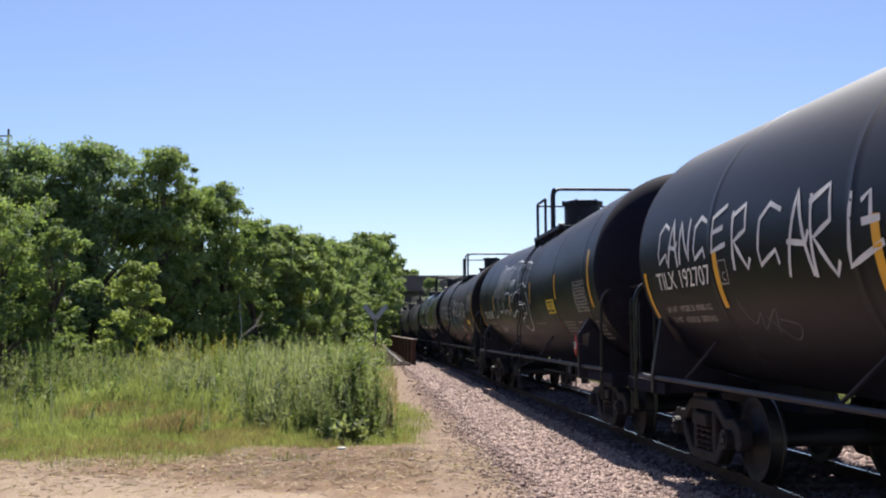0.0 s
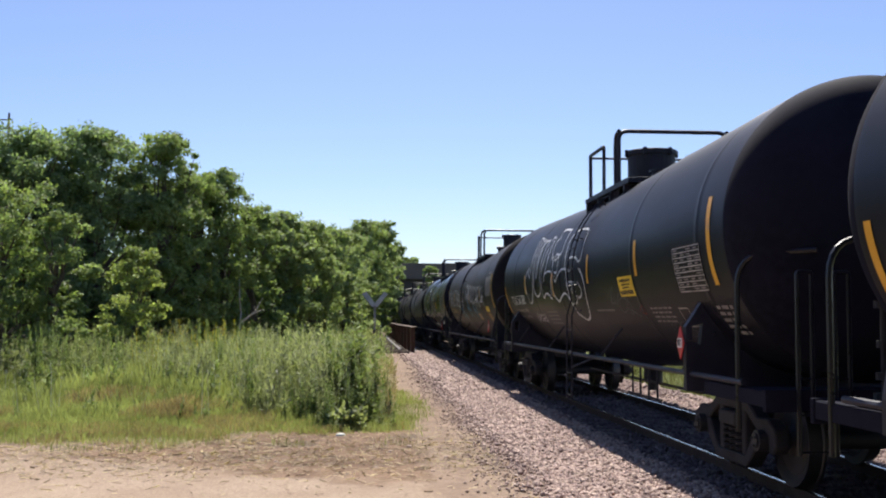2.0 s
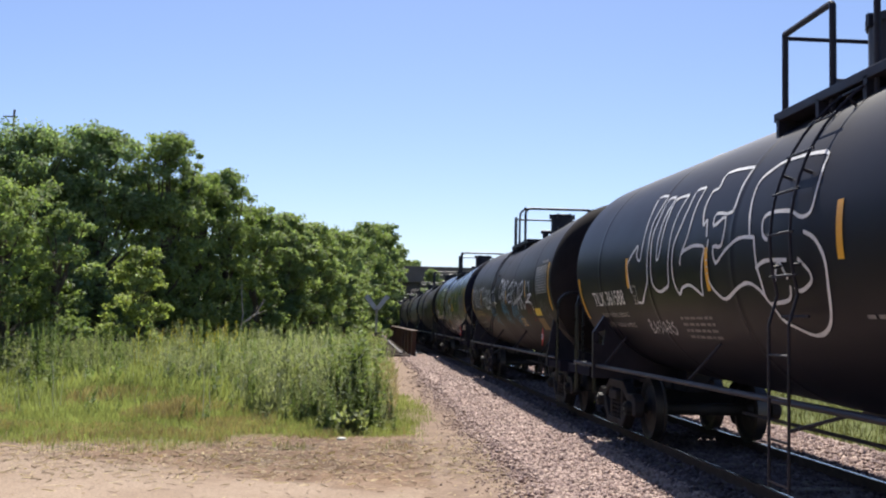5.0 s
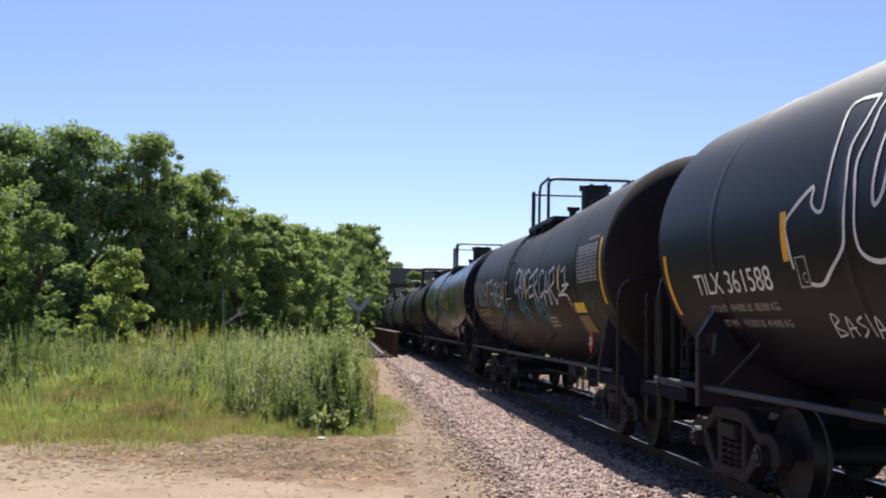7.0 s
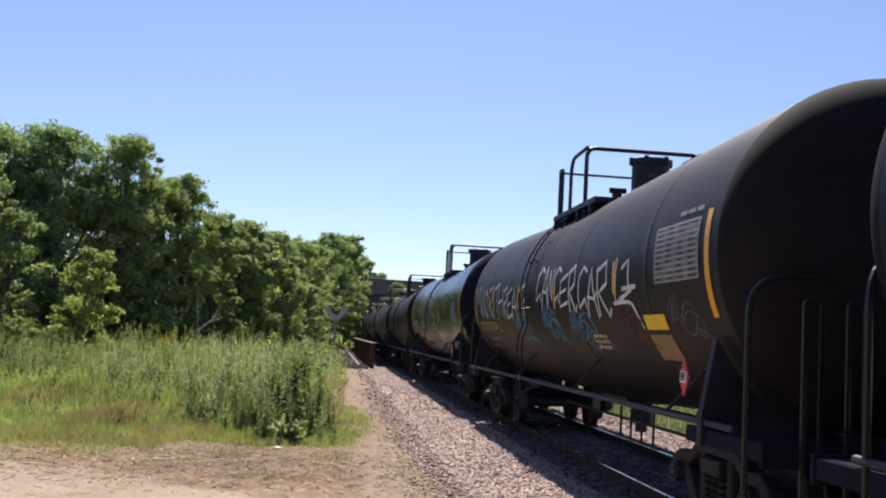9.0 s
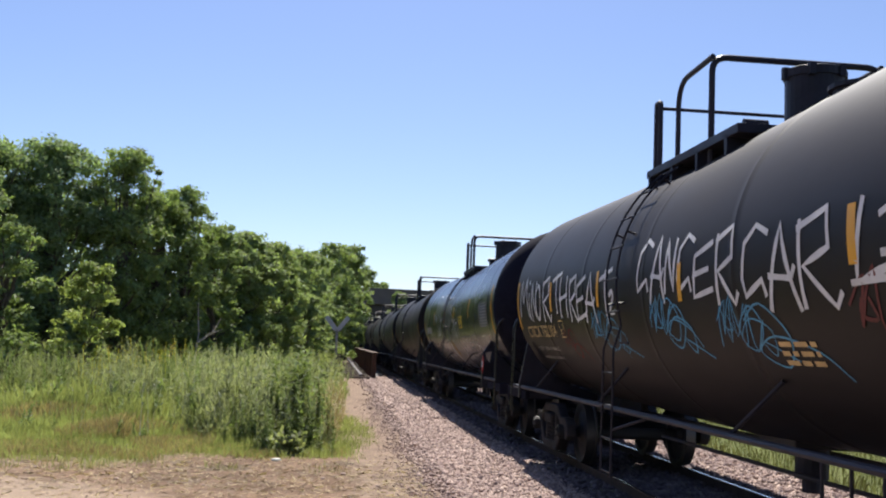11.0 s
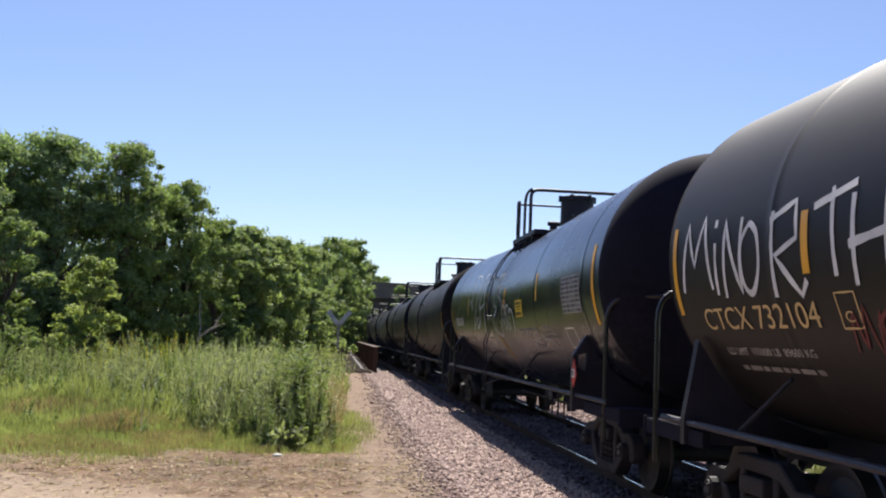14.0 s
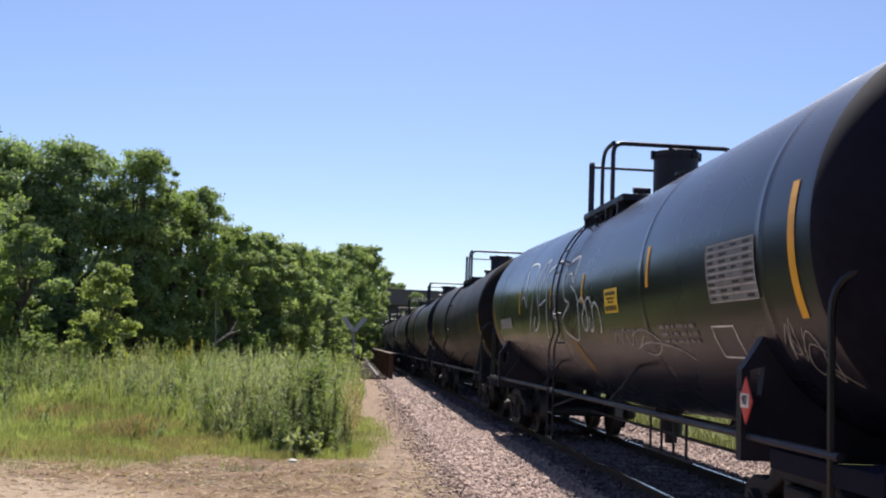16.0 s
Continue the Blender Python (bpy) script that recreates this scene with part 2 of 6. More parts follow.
def ground_material():
    """Bare tan earth, trodden brown litter, thin green growth, by stretches of the plan with ragged edges."""
    m = bpy.data.materials.new("earth_and_turf")
    m.use_nodes = True
    n, l = m.node_tree.nodes, m.node_tree.links
    p = n["Principled BSDF"]
    p.inputs["Roughness"].default_value = 0.95
    p.inputs["Specular IOR Level"].default_value = 0.092
    co = n.new("ShaderNodeTexCoord")
    sep = n.new("ShaderNodeSeparateXYZ")
    l.new(co.outputs["Object"], sep.inputs[0])

    def noise_at(s, d=6.0, rough=0.6):
        t = n.new("ShaderNodeTexNoise")
        t.inputs["Scale"].default_value, t.inputs["Detail"].default_value, t.inputs["Roughness"].default_value = s, d, rough
        l.new(co.outputs["Object"], t.inputs["Vector"])
        return t.outputs[0]

    def calc(op, a, b):
        x = n.new("ShaderNodeMath")
        x.operation = op
        for i, v in enumerate((a, b)):
            if isinstance(v, bpy.types.NodeSocket):
                l.new(v, x.inputs[i])
            else:
                x.inputs[i].default_value = v
        return x.outputs[0]

    def span(v, a, b):
        r = n.new("ShaderNodeMapRange")
        r.interpolation_type = "SMOOTHSTEP"
        r.inputs[1].default_value, r.inputs[2].default_value = a, b
        l.new(v, r.inputs[0])
        return r.outputs[0]

    def mix(f, a, b):
        x = n.new("ShaderNodeMix")
        x.data_type = "RGBA"
        for sock, v in ((x.inputs[0], f), (x.inputs[6], a), (x.inputs[7], b)):
            if isinstance(v, bpy.types.NodeSocket):
                l.new(v, sock)
            else:
                sock.default_value = (*v, 1) if isinstance(v, tuple) else v
        return x.outputs[2]

    wob = calc("MULTIPLY", calc("SUBTRACT", noise_at(0.55), 0.5), 3.0)
    wob2 = calc("MULTIPLY", calc("SUBTRACT", noise_at(2.2), 0.5), 1.6)
    y = calc("ADD", calc("ADD", sep.outputs[1], wob), wob2)
    x = calc("ADD", sep.outputs[0], calc("MULTIPLY", wob2, 0.35))
    sand = mix(span(noise_at(1.2), 0.35, 0.65), (0.300, 0.222, 0.165), (0.375, 0.288, 0.218))
    sand = mix(span(noise_at(30), 0.4, 0.7), sand, (0.24, 0.175, 0.125))
    litter = mix(span(noise_at(1.8), 0.38, 0.62), (0.135, 0.082, 0.054), (0.250, 0.163, 0.108))
    litter = mix(span(noise_at(26), 0.45, 0.7), litter, (0.085, 0.058, 0.038))
    litter = mix(span(noise_at(0.9), 0.56, 0.64), litter, (0.11, 0.08, 0.056))
    green = mix(span(noise_at(2.0), 0.35, 0.65), (0.105, 0.12, 0.045), (0.19, 0.165, 0.085))
    # towards the camera sand, then a belt of brown litter, then turf
    f1 = span(calc("ADD", y, calc("MULTIPLY", calc("MINIMUM", x, 0.0), 0.5)), 10.6, 12.0)
    # below this span, unseen behind the camera, green is added to cut bounced light
    yard = span(calc("ADD", sep.outputs[1], wob), -7.0, -3.0)
    path = calc("MULTIPLY", span(x, 0.6, 0.95), calc("SUBTRACT", 1.0, span(x, 1.95, 2.35)))
    c = mix(f1, sand, litter)
    leftsand = calc("MULTIPLY", calc("SUBTRACT", 1.0, span(x, -4.4, -3.2)), calc("SUBTRACT", 1.0, span(y, 14.0, 16.0)))
    c = mix(calc("MULTIPLY", leftsand, 0.65), c, sand)
    thin = calc("MULTIPLY", calc("MULTIPLY", span(y, 14.5, 15.6), calc("SUBTRACT", 1.0, span(x, -2.6, -1.2))), span(noise_at(1.7), 0.40, 0.52))
    c = mix(calc("MULTIPLY", thin, 0.8), c, green)
    turf = calc("MULTIPLY", span(y, 16.0, 17.6), calc("SUBTRACT", 1.0, span(x, 0.25, 1.35)))
    c = mix(turf, c, green)
    c = mix(yard, green, c)
    c = mix(calc("MULTIPLY", path, 0.9), c, mix(span(noise_at(3.2), 0.38, 0.62), (0.275, 0.20, 0.150), (0.195, 0.138, 0.102)))
    grav = calc("MULTIPLY", span(x, 1.8, 2.25), calc("SUBTRACT", 1.0, span(x, 8.3, 8.8)))
    c = mix(grav, c, mix(span(noise_at(18), 0.4, 0.6), (0.14, 0.10, 0.085), (0.225, 0.16, 0.138)))
    c = mix(span(x, 8.3, 8.9), c, mix(span(noise_at(1.5), 0.35, 0.65), (0.08, 0.105, 0.03), (0.13, 0.15, 0.045)))
    c = mix(calc("MULTIPLY", span(noise_at(48, 3.0), 0.52, 0.62), 0.4), c, (0.085, 0.060, 0.045))
    c = mix(calc("MULTIPLY", span(noise_at(75, 2.0), 0.58, 0.66), 0.45), c, (0.40, 0.31, 0.23))
    l.new(c, p.inputs["Base Color"])
    b = n.new("ShaderNodeBump")
    b.inputs["Strength"].default_value, b.inputs["Distance"].default_value = 0.5, 0.03
    l.new(calc("ADD", noise_at(7), calc("MULTIPLY", noise_at(45), 0.6)), b.inputs["Height"])
    l.new(b.outputs[0], p.inputs["Normal"])
    return m


M_GROUND = ground_material()


# ---- building helpers ----
def part(name, bm, mat, parent=None, label="", smooth=False):
    me = bpy.data.meshes.new(name)
    bm.to_mesh(me)
    bm.free()
    me.materials.append(mat)
    if smooth:
        me.polygons.foreach_set("use_smooth", [True] * len(me.polygons))
    ob = new(name, me)
    if parent:
        ob.parent = parent
    if label:
        ob["label"] = label
    return ob


def from_arrays(name, verts, faces, mat, parent=None):
    me = bpy.data.meshes.new(name)
    me.from_pydata(verts, [], faces)
    me.materials.append(mat)
    ob = new(name, me)
    if parent:
        ob.parent = parent
    return ob


def quads_mesh(name, v, mat, parent=None, sides=4):
    """A mesh of separate small faces from an (n, sides, 3) array of corners."""
    k = len(v)
    me = bpy.data.meshes.new(name)
    me.vertices.add(k * sides)
    me.vertices.foreach_set("co", np.asarray(v, np.float32).ravel())
    me.loops.add(k * sides)
    me.loops.foreach_set("vertex_index", np.arange(k * sides, dtype=np.int32))
    me.polygons.add(k)
    me.polygons.foreach_set("loop_start", np.arange(0, k * sides, sides, dtype=np.int32))
    me.update(calc_edges=True)
    me.materials.append(mat)
    ob = new(name, me)
    if parent:
        ob.parent = parent
    return ob


def thing(name, m, label, category, group="", kind=""):
    ob = new(name)
    ob.matrix_basis = m
    ob.empty_display_size = 0.2
    return tagged(ob, label, category, group, kind)


def box(bm, c, size, rot=None, bevel=0.0):
    r = bmesh.ops.create_cube(bm, size=1.0)
    m = Matrix.Translation(c) @ (rot or Matrix.Identity(4)) @ Matrix.Diagonal((*size, 1))
    bmesh.ops.transform(bm, matrix=m, verts=r["verts"])
    if bevel:
        es = list({e for v in r["verts"] for e in v.link_edges})
        bmesh.ops.bevel(bm, geom=es, offset=bevel, segments=2, affect="EDGES", profile=0.6)
    return bm


def rod(bm, a, b, r, n=8, r2=None):
    a, b = Vector(a), Vector(b)
    d = b - a
    m = Matrix.Translation((a + b) / 2) @ d.to_track_quat("Z", "Y").to_matrix().to_4x4()
    bmesh.ops.create_cone(bm, cap_ends=True, segments=n, radius1=r, radius2=r if r2 is None else r2, depth=d.length, matrix=m)
    return bm


def tube(bm, pts, r, n=6):
    """A round bar bent along points, mitred at the bends."""
    pts = [Vector(p) for p in pts]
    rings = []
    up = None
    for i, p in enumerate(pts):
        d = ((pts[min(i + 1, len(pts) - 1)] - p).normalized() + (p - pts[max(i - 1, 0)]).normalized())
        d = d.normalized() if d.length > 1e-6 else Vector((0, 0, 1))
        if up is None:
            up = d.orthogonal().normalized()
        up = (up - d * up.dot(d)).normalized()
        side = d.cross(up)
        rings.append([bm.verts.new(p + (up * math.cos(2 * math.pi * k / n) + side * math.sin(2 * math.pi * k / n)) * r) for k in range(n)])
    for a, b in zip(rings, rings[1:]):
        for k in range(n):
            bm.faces.new((a[k], a[(k + 1) % n], b[(k + 1) % n], b[k]))
    bm.faces.new(rings[0][::-1])
    bm.faces.new(rings[-1])
    return bm


def bend(corners, r=0.12, k=5):
    """Rounds the inner corners of a polyline."""
    out = [Vector(corners[0])]
    for a, b, c in zip(corners, corners[1:], corners[2:]):
        a, b, c = Vector(a), Vector(b), Vector(c)
        p, q = b + (a - b).normalized() * r, b + (c - b).normalized() * r
        for i in range(k + 1):
            s = i / k
            out.append(p * (1 - s) ** 2 + b * 2 * s * (1 - s) + q * s * s)
    return out + [Vector(corners[-1])]


def lathe(bm, profile, n=48, axis="Y", caps=False):
    """Turns a profile of (along, radius) round the axis."""
    rings = []
    for y, r in profile:
        ring = []
        for k in range(n):
            a = 2 * math.pi * k / n
            u, w = r * math.cos(a), r * math.sin(a)
            ring.append(bm.verts.new({"Y": (u, y, w), "X": (y, u, w), "Z": (u, w, y)}[axis]))
        rings.append(ring)
    for a, b in zip(rings, rings[1:]):
        for k in range(n):
            bm.faces.new((a[k], a[(k + 1) % n], b[(k + 1) % n], b[k]))
    if caps:
        bm.faces.new(rings[0][::-1])
        bm.faces.new(rings[-1])
    bmesh.ops.recalc_face_normals(bm, faces=bm.faces)
    return bm


def prism(bm, outline, depth, m):
    """A flat outline of (u, w) points given a thickness, placed by m (u to x, w to z, depth along y)."""
    fr = [bm.verts.new(m @ Vector((u, -depth / 2, w))) for u, w in outline]
    bk = [bm.verts.new(m @ Vector((u, depth / 2, w))) for u, w in outline]
    bm.faces.new(fr)
    bm.faces.new(bk[::-1])
    for i in range(len(fr)):
        j = (i + 1) % len(fr)
        bm.faces.new((fr[i], bk[i], bk[j], fr[j]))
    bmesh.ops.recalc_face_normals(bm, faces=bm.faces)
    return bm


# ---- the ground ----
XC, GAUGE = 4.995, 1.505          # middle of the track; rail heads' distance


def smooth(a, b, v):
    s = min(1, max(0, (v - a) / (b - a)))
    return s * s * (3 - 2 * s)


def height(x, y):
    """The ground: level earth, the flat ballast bed, a shallow creek bed under the rail bridge, a lower field beyond."""
    z = -0.14 + 0.05 * noise.noise((x * 0.35, y * 0.35, 0)) + 0.012 * noise.noise((x * 2.1, y * 2.1, 3))
    bed = smooth(1.5, 2.6, x) * (1 - smooth(7.6, 9.0, x))
    z = z * (1 - bed) - (0.20 - 0.05 * smooth(3.0, 3.7, x) * (1 - smooth(6.3, 7.0, x))) * bed
    z -= 0.45 * smooth(7.6, 9.5, x)
    z -= 2.0 * smooth(58, 64, y) * (1 - smooth(80, 88, y))
    far = math.hypot(x, y - 40)
    return z - 0.5 * smooth(60, 200, far)


def build_ground():
    xs = np.unique(np.concatenate([np.linspace(-14, 12, 140), np.linspace(-40, -14, 30), np.linspace(12, 60, 30), np.array([-3000, -1200, -500, -220, -110, -65, 90, 160, 350, 900, 3000])]))
    ys = np.unique(np.concatenate([np.linspace(2, 26, 140), np.linspace(26, 100, 90), np.linspace(-40, 2, 20), np.array([115, 140, 180, 260, 420, 800, 1600, 3500, -80, -160, -400, -1200])]))
    verts = [(x, y, height(x, y)) for y in ys for x in xs]
    w = len(xs)
    faces = [(j * w + i, j * w + i + 1, (j + 1) * w + i + 1, (j + 1) * w + i) for j in range(len(ys) - 1) for i in range(w - 1)]
    g = from_arrays("ground", verts, faces, M_GROUND)
    g.data.polygons.foreach_set("use_smooth", [True] * len(faces))
    tagged(g, "bare tan earth, trodden brown litter and thin turf", "ground", kind="structure")


build_ground()
rng = np.random.default_rng(7)


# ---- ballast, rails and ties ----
def build_ballast(undercar):
    """Loose broken stones, dense where the camera stands near; those under the cars have shade in their colour."""
    base = np.array([(1, 0, 0), (-1, 0, 0), (0, 1, 0), (0, -1, 0), (0, 0, 1), (0, 0, -1), (0.6, 0.6, 0.5), (-0.6, -0.55, 0.55)], float)
    tri = [(0, 6, 4), (6, 2, 4), (0, 2, 6), (2, 1, 4), (1, 7, 4), (7, 3, 4), (1, 3, 7), (3, 0, 4), (2, 0, 5), (1, 2, 5), (3, 1, 5), (0, 3, 5)]
    spots = []
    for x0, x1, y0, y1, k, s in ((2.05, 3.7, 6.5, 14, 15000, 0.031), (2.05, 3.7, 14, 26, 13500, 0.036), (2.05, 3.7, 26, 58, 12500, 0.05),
                                 (6.4, 8.2, 6.5, 24, 7500, 0.038), (6.4, 8.2, 24, 50, 3000, 0.05), (1.25, 2.2, 7, 34, 7500, 0.019)) if not undercar else ((3.6, 6.45, 6.5, 20, 13500, 0.034), (3.6, 6.45, 20, 54, 9000, 0.05)):
        x, y = rng.uniform(x0, x1, k), rng.uniform(y0, y1, k)
        if x0 == 1.25:
            x = 2.2 - np.abs(rng.normal(0, 0.42, k))
        if x0 == 2.05:
            x = np.where(rng.uniform(0, 1, k) < 0.05, 2.1 - np.abs(rng.normal(0, 0.22, k)), x)
        spots.append(np.stack([x, y, s * rng.uniform(0.55, 1.35, k)], 1))
    sp = np.concatenate(spots)
    n = len(sp)
    z = np.array([height(a, b) for a, b, _ in sp]) + sp[:, 2] * rng.uniform(-0.1, 0.55, n)
    sc = sp[:, 2:3, None] * rng.uniform(0.6, 1.25, (n, 1, 3)) * np.array([1, 1, 0.8])
    v = base[None] * sc * rng.uniform(0.8, 1.2, (n, len(base), 3))
    a, b = rng.uniform(0, 2 * np.pi, n), rng.uniform(-0.7, 0.7, n)
    ca, sa, cb, sb = np.cos(a)[:, None], np.sin(a)[:, None], np.cos(b)[:, None], np.sin(b)[:, None]
    x1, y1, z1 = v[..., 0], v[..., 1] * cb - v[..., 2] * sb, v[..., 1] * sb + v[..., 2] * cb
    v = np.stack([x1 * ca - y1 * sa + sp[:, 0:1], x1 * sa + y1 * ca + sp[:, 1:2], z1 + z[:, None]], -1)
    idx = (np.array(tri)[None] + (np.arange(n) * len(base))[:, None, None]).reshape(-1, 3)
    me = bpy.data.meshes.new("ballast")
    me.vertices.add(n * len(base))
    me.vertices.foreach_set("co", v.astype(np.float32).ravel())
    me.loops.add(idx.size)
    me.loops.foreach_set("vertex_index", idx.astype(np.int32).ravel())
    me.polygons.add(len(idx))
    me.polygons.foreach_set("loop_start", np.arange(0, idx.size, 3, dtype=np.int32))
    me.update(calc_edges=True)
    me.materials.append(M_STONESHADE if undercar else M_STONE)
    tagged(new("ballast", me), "ballast stones round the rails and ties, coloured darker for the train's shade" if undercar else "loose pinkish-grey crushed stone ballast beside the rails", "gravel", kind="stuff")


build_ballast(False)
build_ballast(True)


def build_track():
    track = thing("track", pose(0, 0, 0), "single railway track with worn steel rails on timber ties", "track", kind="structure")
    for x in (XC - GAUGE / 2, XC + GAUGE / 2):
        bm = bmesh.new()
        foot = [(-0.07, -0.17), (0.07, -0.17), (0.07, -0.155), (0.012, -0.14), (0.012, -0.045), (0.036, -0.035), (0.036, -0.004), (-0.036, -0.004), (-0.036, -0.035), (-0.012, -0.045), (-0.012, -0.14), (-0.07, -0.155)]
        prism(bm, foot, 420, pose(x, 150, 0))
        rail = part("rail", bm, M_RAIL, track, "rusty steel rail with a worn bright head")
        bm = bmesh.new()
        box(bm, (x, 150, -0.003), (0.030, 420, 0.008))
        part("rail_head", bm, M_RAILTOP, rail, "polished running surface")
    bm = bmesh.new()
    box(bm, (0, 0, 0), (2.6, 0.23, 0.18), bevel=0.015)
    tie = part("tie", bm, M_TIE, track)
    tie.location = (XC, 0, -0.222)
    me = tie.data
    r = random.Random(4)
    for i in range(1, 290):
        t = new("tie", me)
        t.parent = track
        t.location = (XC + r.uniform(-0.05, 0.05), i * 0.5 - 6 + r.uniform(-0.03, 0.03), -0.222 + r.uniform(-0.012, 0.006))
        t.rotation_euler.z = r.uniform(-0.015, 0.015)
    tie.location.y = -6


build_track()


def build_rail_bridge():
    """A small girder bridge that carries the track: brown side girder, light flange, kerb and outstanding timbers."""
    b = thing("rail_bridge", pose(0, 0, 0), "small railway bridge with a rusty brown side girder and timber walkway", "bridge", kind="structure")
    for x in (2.62, 7.35):
        bm = bmesh.new()
        box(bm, (x, 90, 0.38), (0.05, 70, 1.5))
        g = part("girder", bm, M_RUST, b)
        bm = bmesh.new()
        box(bm, (x, 90, 1.16), (0.34, 70, 0.05), bevel=0.01)
        part("flange", bm, M_RUST, g, "rusty steel top flange")
        for k in range(14):
            bm = bmesh.new()
            box(bm, (x - 0.1 if x < 5 else x + 0.1, 55.2 + k * 5, 0.38), (0.16, 0.1, 1.5))
            part("stiffener", bm, M_RUST, g)
    bm = bmesh.new()
    box(bm, (1.85, 90, -0.05), (0.16, 72, 0.2), bevel=0.02)
    part("kerb", bm, M_CONC, b, "light weathered kerb beam")
    bm = bmesh.new()
    box(bm, (0, 0, 0), (2.1, 0.3, 0.2), bevel=0.02)
    t0 = part("walkway_timber", bm, M_TIE, b)
    t0.location = (1.2, 52.6, -0.12)
    for k in range(1, 18):
        t = new("walkway_timber", t0.data)
        t.parent = b
        t.location = (1.2, 52.6 + k * 2.2, -0.12)
    for y in (56.5, 124):
        bm = bmesh.new()
        box(bm, (XC, y, -1.6), (5.2, 1.4, 2.7), bevel=0.04)
        part("abutment", bm, M_CONC, b)
    bm = bmesh.new()
    box(bm, (XC, 90, -0.52), (4.6, 70, 0.3))
    part("deck", bm, M_GIRDER, b)


build_rail_bridge()


def build_overpass():
    o = thing("road_overpass", pose(-0.75, 165, 0), "road overpass with concrete parapet above dark steel girders", "bridge")
    bm = bmesh.new()
    box(bm, (8, 0, 9.35), (64, 0.5, 2.2), bevel=0.03)
    p = part("parapet", bm, M_CONC, o, "weathered brownish concrete parapet")
    for k in range(16):
        bm = bmesh.new()
        box(bm, (-22 + k * 4, -0.3, 9.35), (0.25, 0.2, 2.25))
        part("pilaster", bm, M_CONC, p)
    bm = bmesh.new()
    box(bm, (8, 5, 8.1), (64, 11, 0.35))
    part("deck", bm, M_CONC, o)
    for y in (0.6, 3.5, 6.5, 9.5):
        bm = bmesh.new()
        box(bm, (8, y, 7.15), (64, 0.06, 1.55))
        box(bm, (8, y, 6.4), (64, 0.5, 0.08))
        part("girder", bm, M_GIRDER, o)
    for x in (-8, 14.5, 26):
        for y in (1.5, 5, 8.5):
            bm = bmesh.new()
            rod(bm, (x, y, -0.8), (x, y, 6.35), 0.5, 14)
            part("column", bm, M_CONC, o)


build_overpass()


def build_crossing_sign():
    s = thing("trackside_sign", pose(0.5, 53.5, height(0.5, 53.5)), "grey two-bladed trackside sign on a post seen from behind", "sign")
    bm = bmesh.new()
    box(bm, (0, 0, 1.25), (0.12, 0.12, 2.6), bevel=0.01)
    part("post", bm, M_GALV, s, "grey square post")
    for k in (1, -1):
        bm = bmesh.new()
        box(bm, (0.3 * k, -0.09 - 0.012 * k, 2.75), (0.86, 0.02, 0.23), pose(0, 0, 0, 0, -52 * k, 0), bevel=0.004)
        part("blade", bm, M_SIGN, s, "pale blade")
    bm = bmesh.new()
    box(bm, (0.1, -0.1, 0.95), (0.35, 0.06, 0.5), bevel=0.01)
    part("equipment_box", bm, M_CONC, s, "pinkish box low on the post")


build_crossing_sign()


def build_utility_pole():
    p = thing("utility_pole", pose(-40.7, 120, -0.6), "tall wooden utility pole with cross-arms beyond the trees", "utility pole")
    bm = bmesh.new()
    rod(bm, (0, 0, 0), (0, 0, 25.4), 0.22, 10, 0.12)
    part("pole", bm, M_POLE, p)
    for z in (22.3, 23.6, 24.6):
        bm = bmesh.new()
        box(bm, (-0.4, 0, z), (1.6, 0.12, 0.14))
        part("crossarm", bm, M_POLE, p)


build_utility_pole()


# ---- trees ----
def leaf_cloud(r, centres, radii, per, size, flat=0.7):
    """Diamond leaves scattered through clumps, most of them lying level and outward."""
    k = len(centres)
    c = np.repeat(centres, per, 0)
    rad = np.repeat(radii, per)
    d = r.normal(size=(k * per, 3))
    d /= np.linalg.norm(d, axis=1, keepdims=True)
    d[:, 2] *= flat
    p = c + d * (rad * r.uniform(0.1, 1.25, k * per) ** 0.7)[:, None]
    nrm = d * 0.6 + r.normal(size=d.shape) * 0.5 + np.array([0, 0, 0.55])
    nrm /= np.linalg.norm(nrm, axis=1, keepdims=True)
    t = np.cross(nrm, r.normal(size=d.shape))
    t /= np.linalg.norm(t, axis=1, keepdims=True)
    b = np.cross(nrm, t)
    s = (size * r.uniform(0.6, 1.35, k * per))[:, None]
    drop = nrm * s * 0.18
    return np.stack([p - t * s, p + b * s * 0.48 - t * s * 0.1 - drop, p + t * s, p - b * s * 0.48 - t * s * 0.1 - drop], 1)


def limb(bm, a, b, r0, r1, r, sag=0.12, k=4):
    a, b = Vector(a), Vector(b)
    pts = [a.lerp(b, i / k) + Vector((r.uniform(-1, 1), r.uniform(-1, 1), 0)) * sag * (0 if i in (0, k) else 1) for i in range(k + 1)]
    for i in range(k):
        rod(bm, pts[i], pts[i + 1], r0 + (r1 - r0) * i / k, 7, r0 + (r1 - r0) * (i + 1) / k)
    return pts


